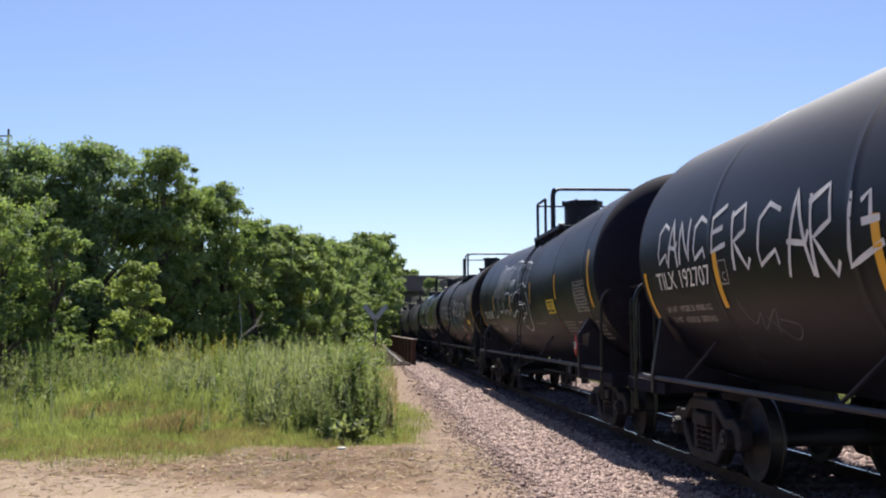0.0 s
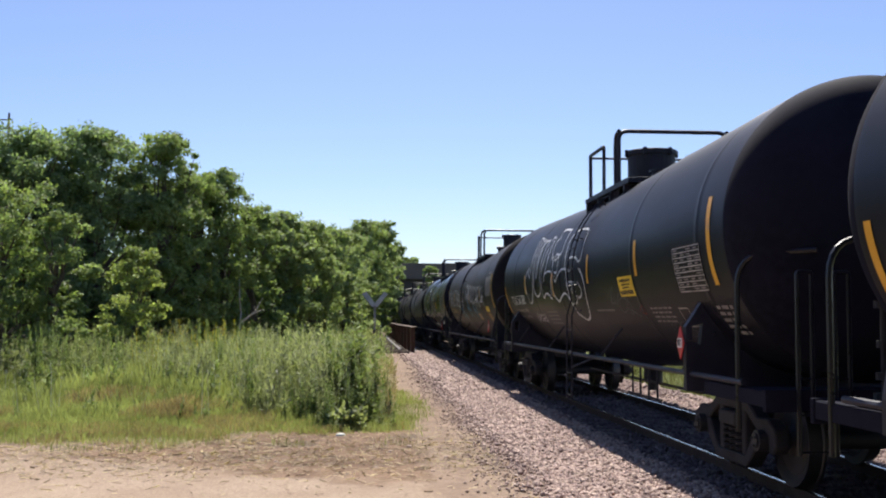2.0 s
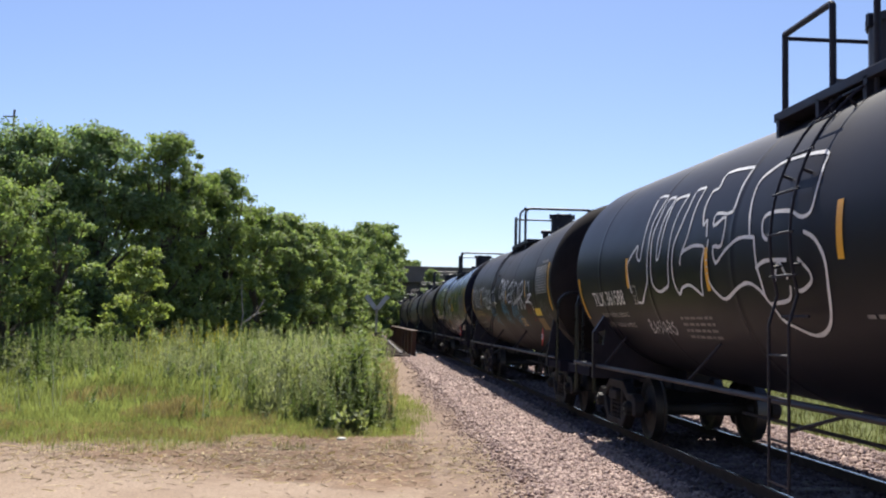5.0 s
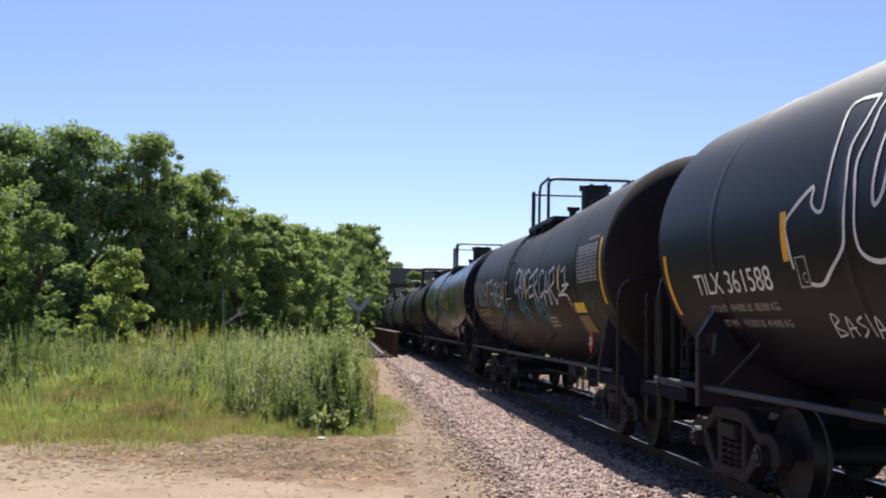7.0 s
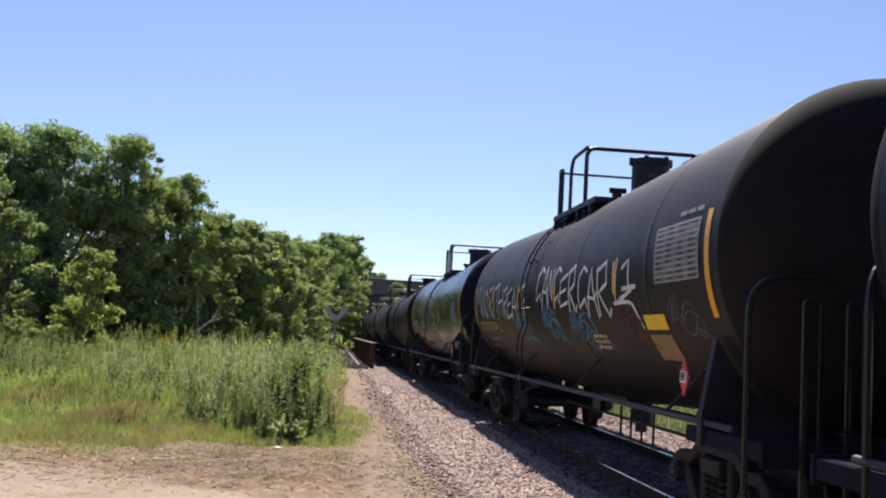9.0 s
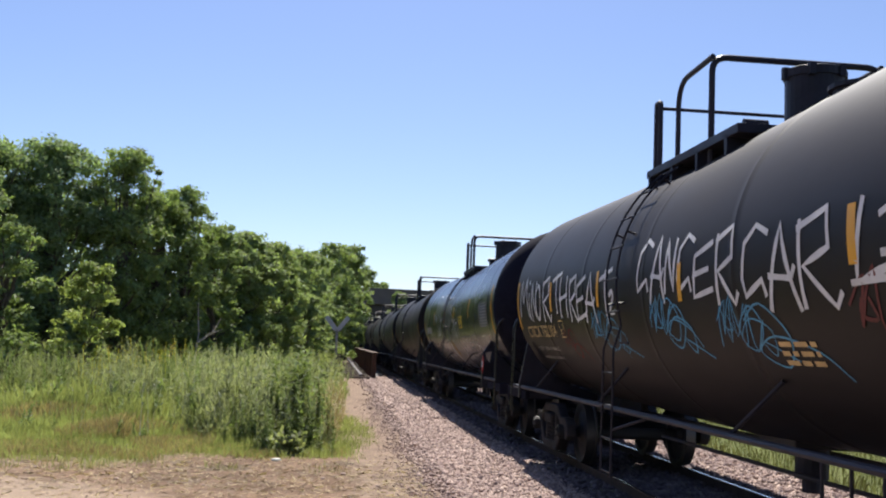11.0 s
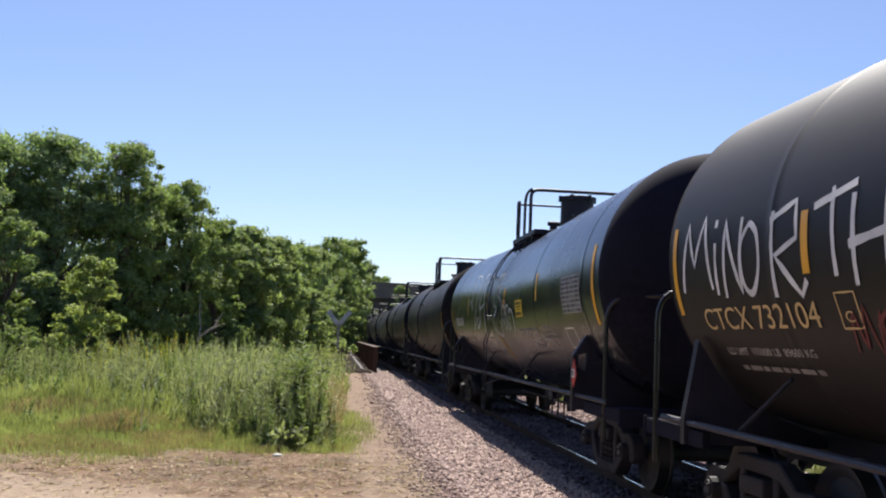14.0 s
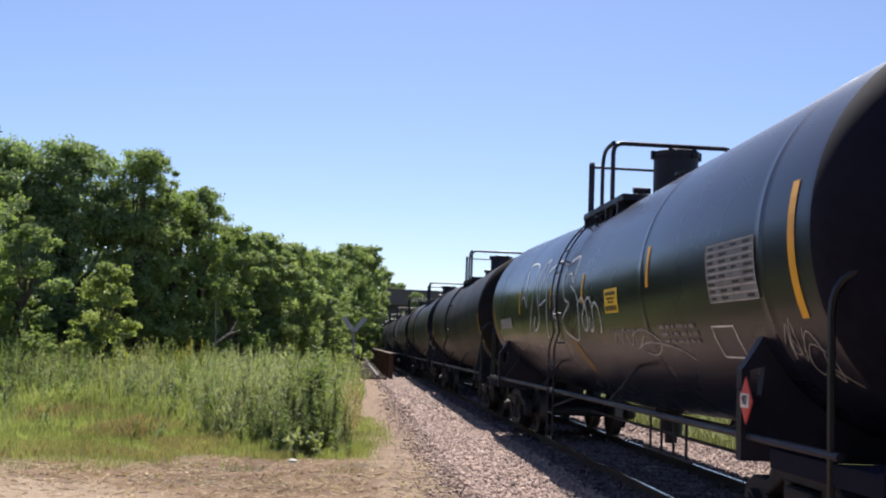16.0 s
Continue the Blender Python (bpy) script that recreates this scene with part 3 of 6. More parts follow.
def tree(x, y, top, rx, leaves, mat, label, seed, size=0.13, low=0.1, clumps=60, lean=0.0, ry=None, peak=0.45):
    """A tree of height top: trunk and limbs, and a crown of leafy clumps that narrows to the peak."""
    r = np.random.default_rng(seed)
    g = height(x, y)
    h = top - g
    ry = ry or rx
    t = thing("tree", pose(x, y, g), label, "tree")
    # many small tufts fill the crown's outline; each carries leafy clumps on its upper side, and a few clumps close the inside
    lobes = int((16 + rx * 13) * min(1.5, max(0.6, h / 7)))
    cr = 0.07 * rx + 0.02 * h
    lr = (0.24 * rx + 0.035 * h) * r.uniform(0.55, 1.35, lobes)
    zl = low + (1 - low) * np.linspace(0.03, 1.0, lobes) + r.normal(0, 0.03, lobes)
    wl = np.where(zl < peak, 0.80 + 0.20 * np.sin(np.pi / 2 * np.clip(zl, 0, 1) / peak), np.sqrt(np.clip(1 - ((zl - peak) / (1 - peak)) ** 2, 0.0, 1)))
    al = np.arange(lobes) * 2.4 + r.uniform(0, 6)
    ql = wl * r.uniform(0.35, 1.0, lobes) ** 0.5 * r.uniform(0.85, 1.08, lobes)
    mid = np.stack([ql * np.cos(al) * np.maximum(0.1, rx - lr * 0.6) + lean * zl, ql * np.sin(al) * np.maximum(0.1, ry - lr * 0.6), np.minimum(zl * h, h - lr * 0.7)], 1)
    clumps = int(clumps * 1.6)
    who = r.integers(0, lobes, clumps)
    d = r.normal(size=(clumps, 3))
    d[:, 2] += 0.4
    d /= np.linalg.norm(d, axis=1, keepdims=True)
    cen = mid[who] + d * (lr[who] * r.uniform(0.35, 1.1, clumps))[:, None] * np.array([1.1, 1.1, 0.8])
    core = r.random(clumps) < 0.25
    cen[core, :2] *= 0.6
    cen[:, 2] = np.clip(cen[:, 2], low * h, h - cr * 0.3)
    zf = np.clip(cen[:, 2] / h, 0, 1)
    rad = cr * r.uniform(0.5, 1.5, clumps)
    bm = bmesh.new()
    rr = random.Random(seed)
    tr = 0.022 * h + 0.05 if h > 4 else 0.010 * h + 0.005
    pts = limb(bm, (0, 0, -0.1), (lean * 0.6, 0, h * 0.72), tr, tr * 0.35, rr, 0.18, 6)
    for i in range(0, len(cen), 9):
        s = pts[min(5, 1 + int(4 * zf[i]))]
        limb(bm, s, cen[i], tr * 0.25, 0.012, rr, 0.2, 3)
    part("trunk", bm, M_BARK, t, smooth=True)
    per = max(8, int(leaves / len(cen)))
    crown = quads_mesh("crown", leaf_cloud(r, cen, rad, per, size), mat, t)
    crown["label"] = "leafy crown"
    return t


TREES = (  # x, y, top, radius, leaves, kind of leaf, leaf size, lowest foliage, lean
    (-13.6, 37.0, 7.6, 2.6, 15000, 0, 0.13, 0.05, 0.0), (-11.7, 37.0, 8.4, 2.2, 20000, 0, 0.12, 0.10, 0.0), (-9.6, 38.0, 8.65, 2.0, 20000, 0, 0.12, 0.10, 0.0),
    (-7.4, 39.0, 8.6, 1.45, 18000, 1, 0.11, 0.03, 0.0), (-5.6, 43.0, 7.9, 1.2, 10000, 1, 0.11, 0.05, 0.0), (-6.5, 41.5, 7.6, 1.6, 15000, 1, 0.11, 0.02, 0.0),
    (-4.75, 45.5, 6.6, 1.35, 12000, 1, 0.12, 0.02, 0.0), (-3.8, 50.0, 6.85, 1.7, 17000, 2, 0.14, 0.02, 0.0), (-2.7, 54.0, 6.85, 1.6, 14000, 2, 0.14, 0.02, 0.0),
    (-2.1, 66.0, 7.4, 2.1, 13000, 2, 0.17, 0.02, 0.0), (-1.4, 76.0, 8.45, 2.2, 12000, 2, 0.19, 0.02, 0.0), (0.0, 92.0, 10.6, 2.6, 12000, 2, 0.21, 0.02, 0.0),
    (-0.9, 60.0, 4.4, 1.3, 8000, 2, 0.14, 0.0, 0.0), (1.9, 110.0, 12.2, 2.3, 13000, 2, 0.25, 0.02, 0.0), (1.9, 128.0, 11.6, 1.9, 12000, 2, 0.28, 0.02, 0.0),
    (-3.5, 112.0, 10.2, 4.0, 8000, 2, 0.3, 0.02, 0.0), (3.3, 190.0, 16.0, 3.2, 7000, 2, 0.4, 0.02, 0.0), (6.3, 192.0, 15.6, 3.0, 7000, 2, 0.4, 0.02, 0.0), (9.0, 194.0, 13.4, 2.6, 6000, 2, 0.4, 0.02, 0.0),
    (-9.3, 27.3, 5.25, 1.6, 9500, 5, 0.085, 0.02, 0.0), (-7.85, 27.4, 4.5, 0.8, 5200, 5, 0.085, 0.02, 0.0), (-11.8, 27.0, 5.0, 1.7, 6000, 5, 0.09, 0.02, 0.0),
    (-6.75, 31.0, 3.75, 1.05, 5200, 3, 0.085, 0.22, 0.25),
    (10.6, 155.0, 9.7, 1.7, 6000, 2, 0.3, 0.02, 0.0), (15.0, 195.0, 11.6, 5.0, 8000, 2, 0.4, 0.02, 0.0), (25.0, 200.0, 11.0, 8.0, 8000, 2, 0.45, 0.02, 0.0),
    (-16.0, 40.0, 7.8, 2.8, 9000, 0, 0.15, 0.05, 0.0), (-8.4, 44.0, 7.4, 2.4, 12000, 0, 0.14, 0.0, 0.0), (-12.0, 43.0, 7.4, 3.0, 10000, 0, 0.16, 0.0, 0.0),
    (-7.2, 46.0, 3.4, 2.2, 5000, 4, 0.14, 0.0, 0.0), (-10.5, 45.5, 3.6, 2.4, 5000, 4, 0.14, 0.0, 0.0), (-14.0, 45.0, 3.6, 2.6, 5000, 4, 0.14, 0.0, 0.0), (-4.6, 49.0, 3.2, 1.8, 4000, 4, 0.14, 0.0, 0.0), (-3.0, 57.0, 3.6, 2.0, 4000, 4, 0.16, 0.0, 0.0),
    (-5.4, 51.0, 6.6, 2.2, 9000, 0, 0.16, 0.0, 0.0), (-4.0, 62.0, 7.0, 2.6, 9000, 2, 0.18, 0.0, 0.0), (-4.0, 80.0, 8.4, 3.5, 8000, 2, 0.24, 0.0, 0.0),
)
KINDS = ((M_LEAFBLUE, "tall dark green deciduous tree in full leaf"), (M_LEAFOLIVE, "slender olive-green tree with thin upper branches"),
         (M_LEAF, "bright green broadleaf tree along the wood's edge"), (M_LEAFLIGHT, "light green young tree at the meadow's edge"),
         (M_LEAFBLUE, "low dark green shrub under the tall trees"), (M_LEAFOLIVE, "olive-green bushy young tree beside the meadow"))
for i, (x, y, top, rx, leaves, kind, size, low, lean) in enumerate(TREES):
    tree(x - 0.0045 * y, y, top * (0.984 if kind in (0, 1) else 0.972), rx * (1.05 if kind == 3 else 1.22), int(leaves * 1.75), KINDS[kind][0], KINDS[kind][1], 100 + i, size * 0.68, low, clumps=int(70 + leaves / 90), lean=lean, peak=0.35 if kind == 1 else 0.22 if kind == 3 else 0.5)


# unseen tree copies, added beside and behind the camera to darken the tanks' reflections
BELT = [ob for ob in scene.objects if ob.name.startswith("tree") and ob.parent is None][1:4]
for k, (x, y) in enumerate(((-24, 18), (-26, 9), (-25, 0), (-21, -9), (-15, -15), (-9, -18), (-3.5, -19), (1.0, -21), (10.5, -20), (14, -14))):
    m = pose(x, y, height(x, y) - 0.1, 0, 0, 70 * k) @ Matrix.Scale(1.25 + 0.1 * (k % 3), 4)
    copy_thing(BELT[k % 3], m)


def build_dead_branch():
    b = thing("dead_branch", pose(-4.15, 41.0, height(-4.15, 41)), "bleached dead forked branch at the wood's edge", "branch")
    r = random.Random(3)
    bm = bmesh.new()
    limb(bm, (-0.75, 0, 1.55), (-0.2, 0, 1.95), 0.05, 0.04, r, 0.03, 4)
    limb(bm, (-0.2, 0, 1.95), (0.12, 0, 2.55), 0.035, 0.012, r, 0.03, 4)
    limb(bm, (-0.2, 0, 1.95), (0.22, 0, 2.12), 0.03, 0.01, r, 0.03, 3)
    limb(bm, (-0.75, 0, 1.55), (-0.85, 0.1, -0.05), 0.045, 0.06, r, 0.05, 4)
    limb(bm, (-0.75, 0.1, 1.5), (-0.8, 0.2, 3.3), 0.03, 0.012, r, 0.06, 4)
    part("wood", bm, M_DEADWOOD, b, smooth=True)


build_dead_branch()


# ---- weeds and grass ----
def plants(name, spots, per, leaf, mat, label, category="weeds", droop=0.5, narrow=0.16, stalk=0.006, spire=0.6, seed=1, first=0.05, sway=0.09):
    """Upright stalks set with narrow leaves that shorten towards the tip; spots are rows of x, y, height."""
    r = np.random.default_rng(seed)
    n = len(spots)
    base = np.stack([spots[:, 0], spots[:, 1], [height(a, b) for a, b in spots[:, :2]]], 1)
    tilt = r.normal(0, sway, (n, 2))
    top = base + np.stack([tilt[:, 0] * spots[:, 2], tilt[:, 1] * spots[:, 2], spots[:, 2]], 1)
    f = r.uniform(first, 1.0, (n, per))
    p = base[:, None] + (top - base)[:, None] * f[..., None]
    a = r.uniform(0, 2 * np.pi, (n, per))
    up = r.normal(droop, 0.35, (n, per))
    d = np.stack([np.cos(a) * np.cos(up), np.sin(a) * np.cos(up), np.sin(up)], -1)
    ln = leaf * (1 - spire * f) * r.uniform(0.6, 1.3, (n, per)) * (spots[:, 2] / spots[:, 2].mean())[:, None]
    side = np.stack([-np.sin(a), np.cos(a), r.normal(0, 0.5, (n, per))], -1)
    side /= np.linalg.norm(side, axis=-1, keepdims=True)
    tip = p + d * ln[..., None]
    mid = p + d * (ln * 0.45)[..., None]
    wd = side * (ln * narrow)[..., None]
    q = np.stack([p, mid + wd, tip, mid - wd], 2).reshape(-1, 4, 3)
    ang = r.uniform(0, np.pi, n)
    s = np.stack([np.cos(ang), np.sin(ang), np.zeros(n)], 1) * stalk
    st = np.stack([base - s, base + s, top + s * 0.4, top - s * 0.4], 1)
    ob = quads_mesh(name, np.concatenate([q, st]), mat)
    return tagged(ob, label, category, kind="stuff")


def blades(name, spots, mat, label, seed=1, width=0.006):
    """Grass blades, bent over at the tip; spots are rows of x, y, height."""
    r = np.random.default_rng(seed)
    n = len(spots)
    base = np.stack([spots[:, 0], spots[:, 1], [height(a, b) - 0.01 for a, b in spots[:, :2]]], 1)
    a = r.uniform(0, 2 * np.pi, n)
    lean = np.abs(r.normal(0.14, 0.14, n)) * spots[:, 2]
    out = np.stack([np.cos(a) * lean, np.sin(a) * lean, spots[:, 2]], 1)
    w = np.stack([-np.sin(a), np.cos(a), np.zeros(n)], 1) * (width * (0.6 + spots[:, 2]))[:, None]
    mid = base + out * np.array([0.3, 0.3, 0.6])
    return tagged(quads_mesh(name, np.stack([base - w, base + w, mid + w * 0.6, base + out], 1), mat), label, "grass", kind="stuff")


def scatter(k, x0, x1, y0, y1, h0, h1, seed, keep=None, scale=0.5, cut=None):
    """Random spots in a stretch of the plan, in patches; keep(x, y) thins them."""
    r = np.random.default_rng(seed)
    out = []
    while len(out) < k:
        x, y = r.uniform(x0, x1), r.uniform(y0, y1)
        pn = noise.noise((x * scale, y * scale, seed))
        if (cut is not None and pn < cut) or (keep and not keep(x, y)):
            continue
        out.append((x, y, (h0 + (h1 - h0) * r.uniform(0, 1)) * (1 + 0.42 * pn)))
    return np.array(out)


def bushy(spots, stems, spread, seed):
    """Several stems from one root, the outer ones shorter."""
    r = np.random.default_rng(seed)
    p = np.repeat(spots, stems, 0)
    off = r.normal(0, spread, (len(p), 2))
    p[:, :2] += off
    p[:, 2] *= r.uniform(0.72, 1.05, len(p)) * np.clip(1.08 - 0.9 * np.hypot(off[:, 0], off[:, 1]), 0.5, 1.1)
    return p


def edge_x(y):
    """The weeds' ragged edge along the path."""
    return 0.15 + 0.028 * (y - 18) + 0.25 * noise.noise((y * 0.6, 1.0, 0))


def front_y(x):
    """The weeds' ragged front edge, which draws back towards the left."""
    return 16.6 + 1.5 * noise.noise((x * 0.7, 5.0, 0)) + 0.8 * noise.noise((x * 2.3, 8.0, 0)) + (0.0 if x > -1.0 else 0.5) + 0.3 * noise.noise((x * 5.1, 2.0, 0))


def tall_ok(x, y):
    start = 16.8 + 6.0 * min(1, max(0, (-0.9 - x) / 2.4))
    return x < edge_x(y) and y > start + 1.2 * noise.noise((x * 0.8, y * 0.2, 2))


def field_ok(x, y):
    return x < edge_x(y) + 0.2 and y > front_y(x) - 0.3


def graded(spots, deep=5.2, least=0.25):
    """Shortens growth towards the front edge."""
    out = spots.copy()
    out[:, 2] *= [least + (1 - least) * smooth(-0.3, deep, y - front_y(x)) for x, y in spots[:, :2]]
    return out


def sloped(spots):
    """Growth gets lower towards the path."""
    out = spots.copy()
    out[:, 2] *= [0.5 + 0.5 * smooth(-0.1, 1.1, edge_x(y) - x) for x, y in spots[:, :2]]
    return out


def corner_spots(k, seed=2):
    """Roots of the bush at the path's corner, tallest in its middle."""
    r = np.random.default_rng(seed)
    x, y = r.normal(-0.28, 0.36, k), r.uniform(16.6, 19.6, k)
    x = np.minimum(x, 0.35)
    return np.stack([x, y, (0.85 + 0.8 * np.clip((y - 16.6) / 2, 0, 1)) * np.clip(1.1 - 0.6 * np.abs(x + 0.2), 0.4, 1.1) * r.uniform(0.7, 1.1, k)], 1)


def fringe_ok(x, y):
    """Short grass thins out over the bare earth, further forward towards the left."""
    near = 15.7 if x > -1.6 else 15.7 - 1.2 * smooth(0, 1.8, -1.6 - x)
    f = smooth(near - 0.7, near + 1.5, y + 1.5 * noise.noise((x * 0.9, y * 1.2, 4)) + 0.6 * noise.noise((x * 3.1, y * 3.0, 7)))
    return FRINGE.random() < f * (1 - smooth(0.1, 0.95, x + 0.5 * noise.noise((x * 1.7, y * 1.7, 3))))


FRINGE = random.Random(77)


def verge_ok(x, y):
    """Short grass beside the path, thinning out unevenly towards it."""
    wave = 0.35 * noise.noise((x * 1.3, y * 0.9, 6)) + 0.25 * noise.noise((x * 4, y * 3, 9))
    f = (1 - smooth(0.45, 1.15, x - 0.03 * (y - 17) + wave)) * smooth(15.5, 17.0, y + 2 * wave)
    return x > edge_x(y) - 0.3 and FRINGE.random() < f


plants("tall_weeds", bushy(sloped(scatter(560, -13, 1.2, 18.6, 30, 0.75, 1.5, 11, tall_ok, cut=-0.35)), 4, 0.13, 81), 62, 0.15, M_WEED, "dense stand of tall green spired weeds", seed=21, droop=0.75, spire=0.74, first=0.1, narrow=0.13, sway=0.13)
plants("spired_weeds", bushy(sloped(scatter(120, -13, 0.9, 19.5, 28, 1.15, 1.75, 51, tall_ok, cut=-0.1)), 3, 0.1, 82), 95, 0.13, M_WEEDDARK, "dark plumed weeds that rise above the stand", seed=52, droop=0.9, spire=0.7, first=0.2, narrow=0.14, sway=0.12)
plants("far_weeds", bushy(scatter(480, -14, 2.0, 28, 50, 0.9, 1.55, 12, tall_ok), 4, 0.2, 83), 34, 0.2, M_WEED, "tall weeds in front of the wood", seed=22, droop=0.8, spire=0.7, sway=0.13)
plants("grey_weeds", bushy(sloped(scatter(430, -4.5, 0.9, 17.8, 34, 0.85, 1.5, 13, tall_ok, cut=-0.12)), 4, 0.14, 84), 52, 0.19, M_WEEDGREY, "silvery grey-green feathery weeds", seed=23, narrow=0.075, droop=0.9, spire=0.7, sway=0.14)
plants("dark_weeds", bushy(corner_spots(40), 3, 0.09, 85), 95, 0.15, M_WEEDDARK, "dark green bushy weeds at the path's corner", seed=24, narrow=0.19, droop=0.55, spire=0.66, sway=0.1)
plants("corner_weeds", bushy(corner_spots(20, 3), 3, 0.1, 86), 80, 0.14, M_WEED, "lighter green leafy weeds among the dark ones", seed=44, narrow=0.18, droop=0.6, spire=0.66, sway=0.12)
plants("broadleaf_weeds", scatter(26, -0.55, 0.0, 16.3, 16.8, 0.14, 0.3, 34), 16, 0.15, M_WEED, "broad-leaved weeds at the foot of the stand", seed=34, narrow=0.28, spire=0.3)
plants("yellow_flowers", scatter(80, -5.6, -2.9, 22.5, 29, 1.1, 1.5, 15, tall_ok, cut=-0.05), 22, 0.06, M_FLOWER, "weeds with small yellow flower heads", "flowers", seed=25, first=0.78, narrow=0.35, sway=0.13)
plants("pale_flowers", scatter(110, -9, 0.0, 17.5, 24, 0.35, 0.95, 35, field_ok), 3, 0.035, M_PALE, "small pale flower heads in the meadow", "flowers", seed=35, first=0.9, narrow=0.5)
plants("low_weeds", graded(scatter(600, -13, 0.2, 18.2, 24, 0.3, 0.8, 16, field_ok)), 34, 0.12, M_WEED, "knee-high green weeds and grass in the meadow", seed=26, droop=0.9, spire=0.7, narrow=0.12)
plants("leafy_weeds", graded(scatter(130, -9, 0.0, 17.6, 23, 0.35, 0.95, 61, field_ok, cut=0.12, scale=0.9)), 60, 0.13, M_WEEDDARK, "dark leafy weeds dotted through the meadow", seed=62, droop=0.6, narrow=0.2)
blades("meadow_grass", graded(scatter(85000, -13, 0.9, 15.9, 23.5, 0.2, 0.62, 17, field_ok)), M_GRASS, "yellow-green meadow grass", 27, 0.0042)
blades("tall_grass", scatter(20000, -13, 0.9, 21.5, 34, 0.35, 0.8, 18, field_ok), M_GRASS, "tall meadow grass among the weeds", 28, 0.0035)
blades("dry_grass", graded(scatter(24000, -9, 0.4, 16.0, 21, 0.15, 0.52, 19, field_ok, cut=0.1, scale=0.7)), M_STRAW, "patches of dry straw-coloured grass", 29, 0.004)
blades("fringe_grass", scatter(26000, -11, 0.9, 13.8, 17.6, 0.03, 0.15, 20, fringe_ok), M_GRASS, "thin short grass at the edge of the bare earth", 30, 0.006)
blades("path_grass", scatter(6500, 0.0, 1.5, 15.3, 25, 0.03, 0.15, 31, verge_ok, scale=0.9), M_GRASS, "short grass beside the path", 31)
blades("straw_fringe", scatter(15000, -10, 0.9, 14.0, 17.4, 0.03, 0.14, 71, fringe_ok, cut=0.0, scale=1.1), M_STRAW, "short dry grass along the edge of the bare earth", 72, 0.005)
plants("dry_stalks", scatter(220, 0.1, 0.9, 18.5, 27, 0.4, 0.95, 32, lambda x, y: edge_x(y) - 0.1 < x < edge_x(y) + 0.35), 16, 0.16, M_STRAW, "dry brown stalks along the path", seed=32, narrow=0.07)
blades("verge_grass", scatter(26000, 8.4, 18, 5, 50, 0.08, 0.34, 33), M_VERGE, "green grass verge beyond the track", 33, 0.007)


def build_litter(name, k, mat, label, seed):
    """Dry stems and chips that lie flat on the trodden earth."""
    r = np.random.default_rng(seed)
    x, y = r.uniform(-5, 1.7, k), np.clip(r.normal(13.9, 1.4, k), 8.5, 17)
    z = np.array([height(p, q) for p, q in zip(x, y)]) + 0.012
    a = r.uniform(0, 2 * np.pi, k)
    ln, w = r.uniform(0.012, 0.07, k), r.uniform(0.002, 0.006, k)
    d = np.stack([np.cos(a) * ln, np.sin(a) * ln, r.normal(0, 0.008, k)], 1)
    s = np.stack([-np.sin(a) * w, np.cos(a) * w, r.normal(0, 0.002, k)], 1)
    p = np.stack([x, y, z], 1)
    tagged(quads_mesh(name, np.stack([p - d - s, p + d - s, p + d + s, p - d + s], 1), mat), label, "litter", kind="stuff")


build_litter("litter", 2600, M_CHAFF, "dry brown stems and chips scattered on the earth", 41)
build_litter("straw_litter", 4200, M_STRAW, "bleached straw lying on the trodden earth", 42)


def pebble(x, y, s, mat, label, seed):
    r = random.Random(seed)
    bm = bmesh.new()
    bmesh.ops.create_icosphere(bm, subdivisions=2, radius=s)
    for v in bm.verts:
        v.co = Vector((v.co.x * 1.3, v.co.y, v.co.z * 0.55)) * (1 + 0.25 * noise.noise(v.co * 9 + Vector((seed, 0, 0))))
    o = part("stone", bm, mat, None, smooth=True)
    o.location = (x, y, height(x, y) + s * 0.2)
    tagged(o, label, "stone", "loose stones on the earth")


pebble(-0.34, 15.55, 0.06, M_PALE, "pale stone lying at the weeds' edge", 1)
for k, (x, y, s) in enumerate(((0.35, 13.9, 0.04), (0.62, 14.3, 0.05), (-1.1, 13.2, 0.035), (-2.2, 13.4, 0.045), (0.15, 12.6, 0.03), (1.05, 13.3, 0.04), (-3.4, 14.2, 0.04), (0.8, 12.2, 0.035))):
    pebble(x, y, s * 0.7, M_STONE, "small loose stone on the trodden earth", k + 2)


# ---- the train ----
ZC, R = 2.43, 1.52                # lettering's middle height over the rails; tank radius
LOW, FALL = 2.394, 0.0198         # tank axis at the middle, and its fall from the ends towards it
STRETCH = 1.031                   # drawn car lengths to true ones
WHEEL_R = 0.457


def axis(u):
    return LOW + FALL * abs(u)


def on_tank(u, z, off=0.005):
    """The point of the tank's path-side skin at u along the drawn car and height z."""
    u = u * STRETCH
    s = max(-0.999, min(0.999, (z - axis(u)) / R))
    return Vector((-(R + off) * math.sqrt(1 - s * s), u, axis(u) + (R + off) * s))


def on_arc(u, a, off=0.005):
    """The same by arc length a, up from the lettering's middle height."""
    return on_tank(u, ZC + R * math.sin(a / R), off)


def arc(z):
    return R * math.asin(max(-0.999, min(0.999, (z - ZC) / R)))


def patch(bm, u0, u1, z0, z1, off=0.005, k=6, slant=0.0):
    """A thin panel that lies on the tank's skin."""
    a0, a1 = arc(z0), arc(z1)
    rows = []
    for i in range(k + 1):
        f = i / k
        a = a0 + (a1 - a0) * f
        rows.append([bm.verts.new(on_arc(u + slant * f, a, off)) for u in (u0, u1)])
    for p, q in zip(rows, rows[1:]):
        bm.faces.new((p[0], p[1], q[1], q[0]))
    return bm


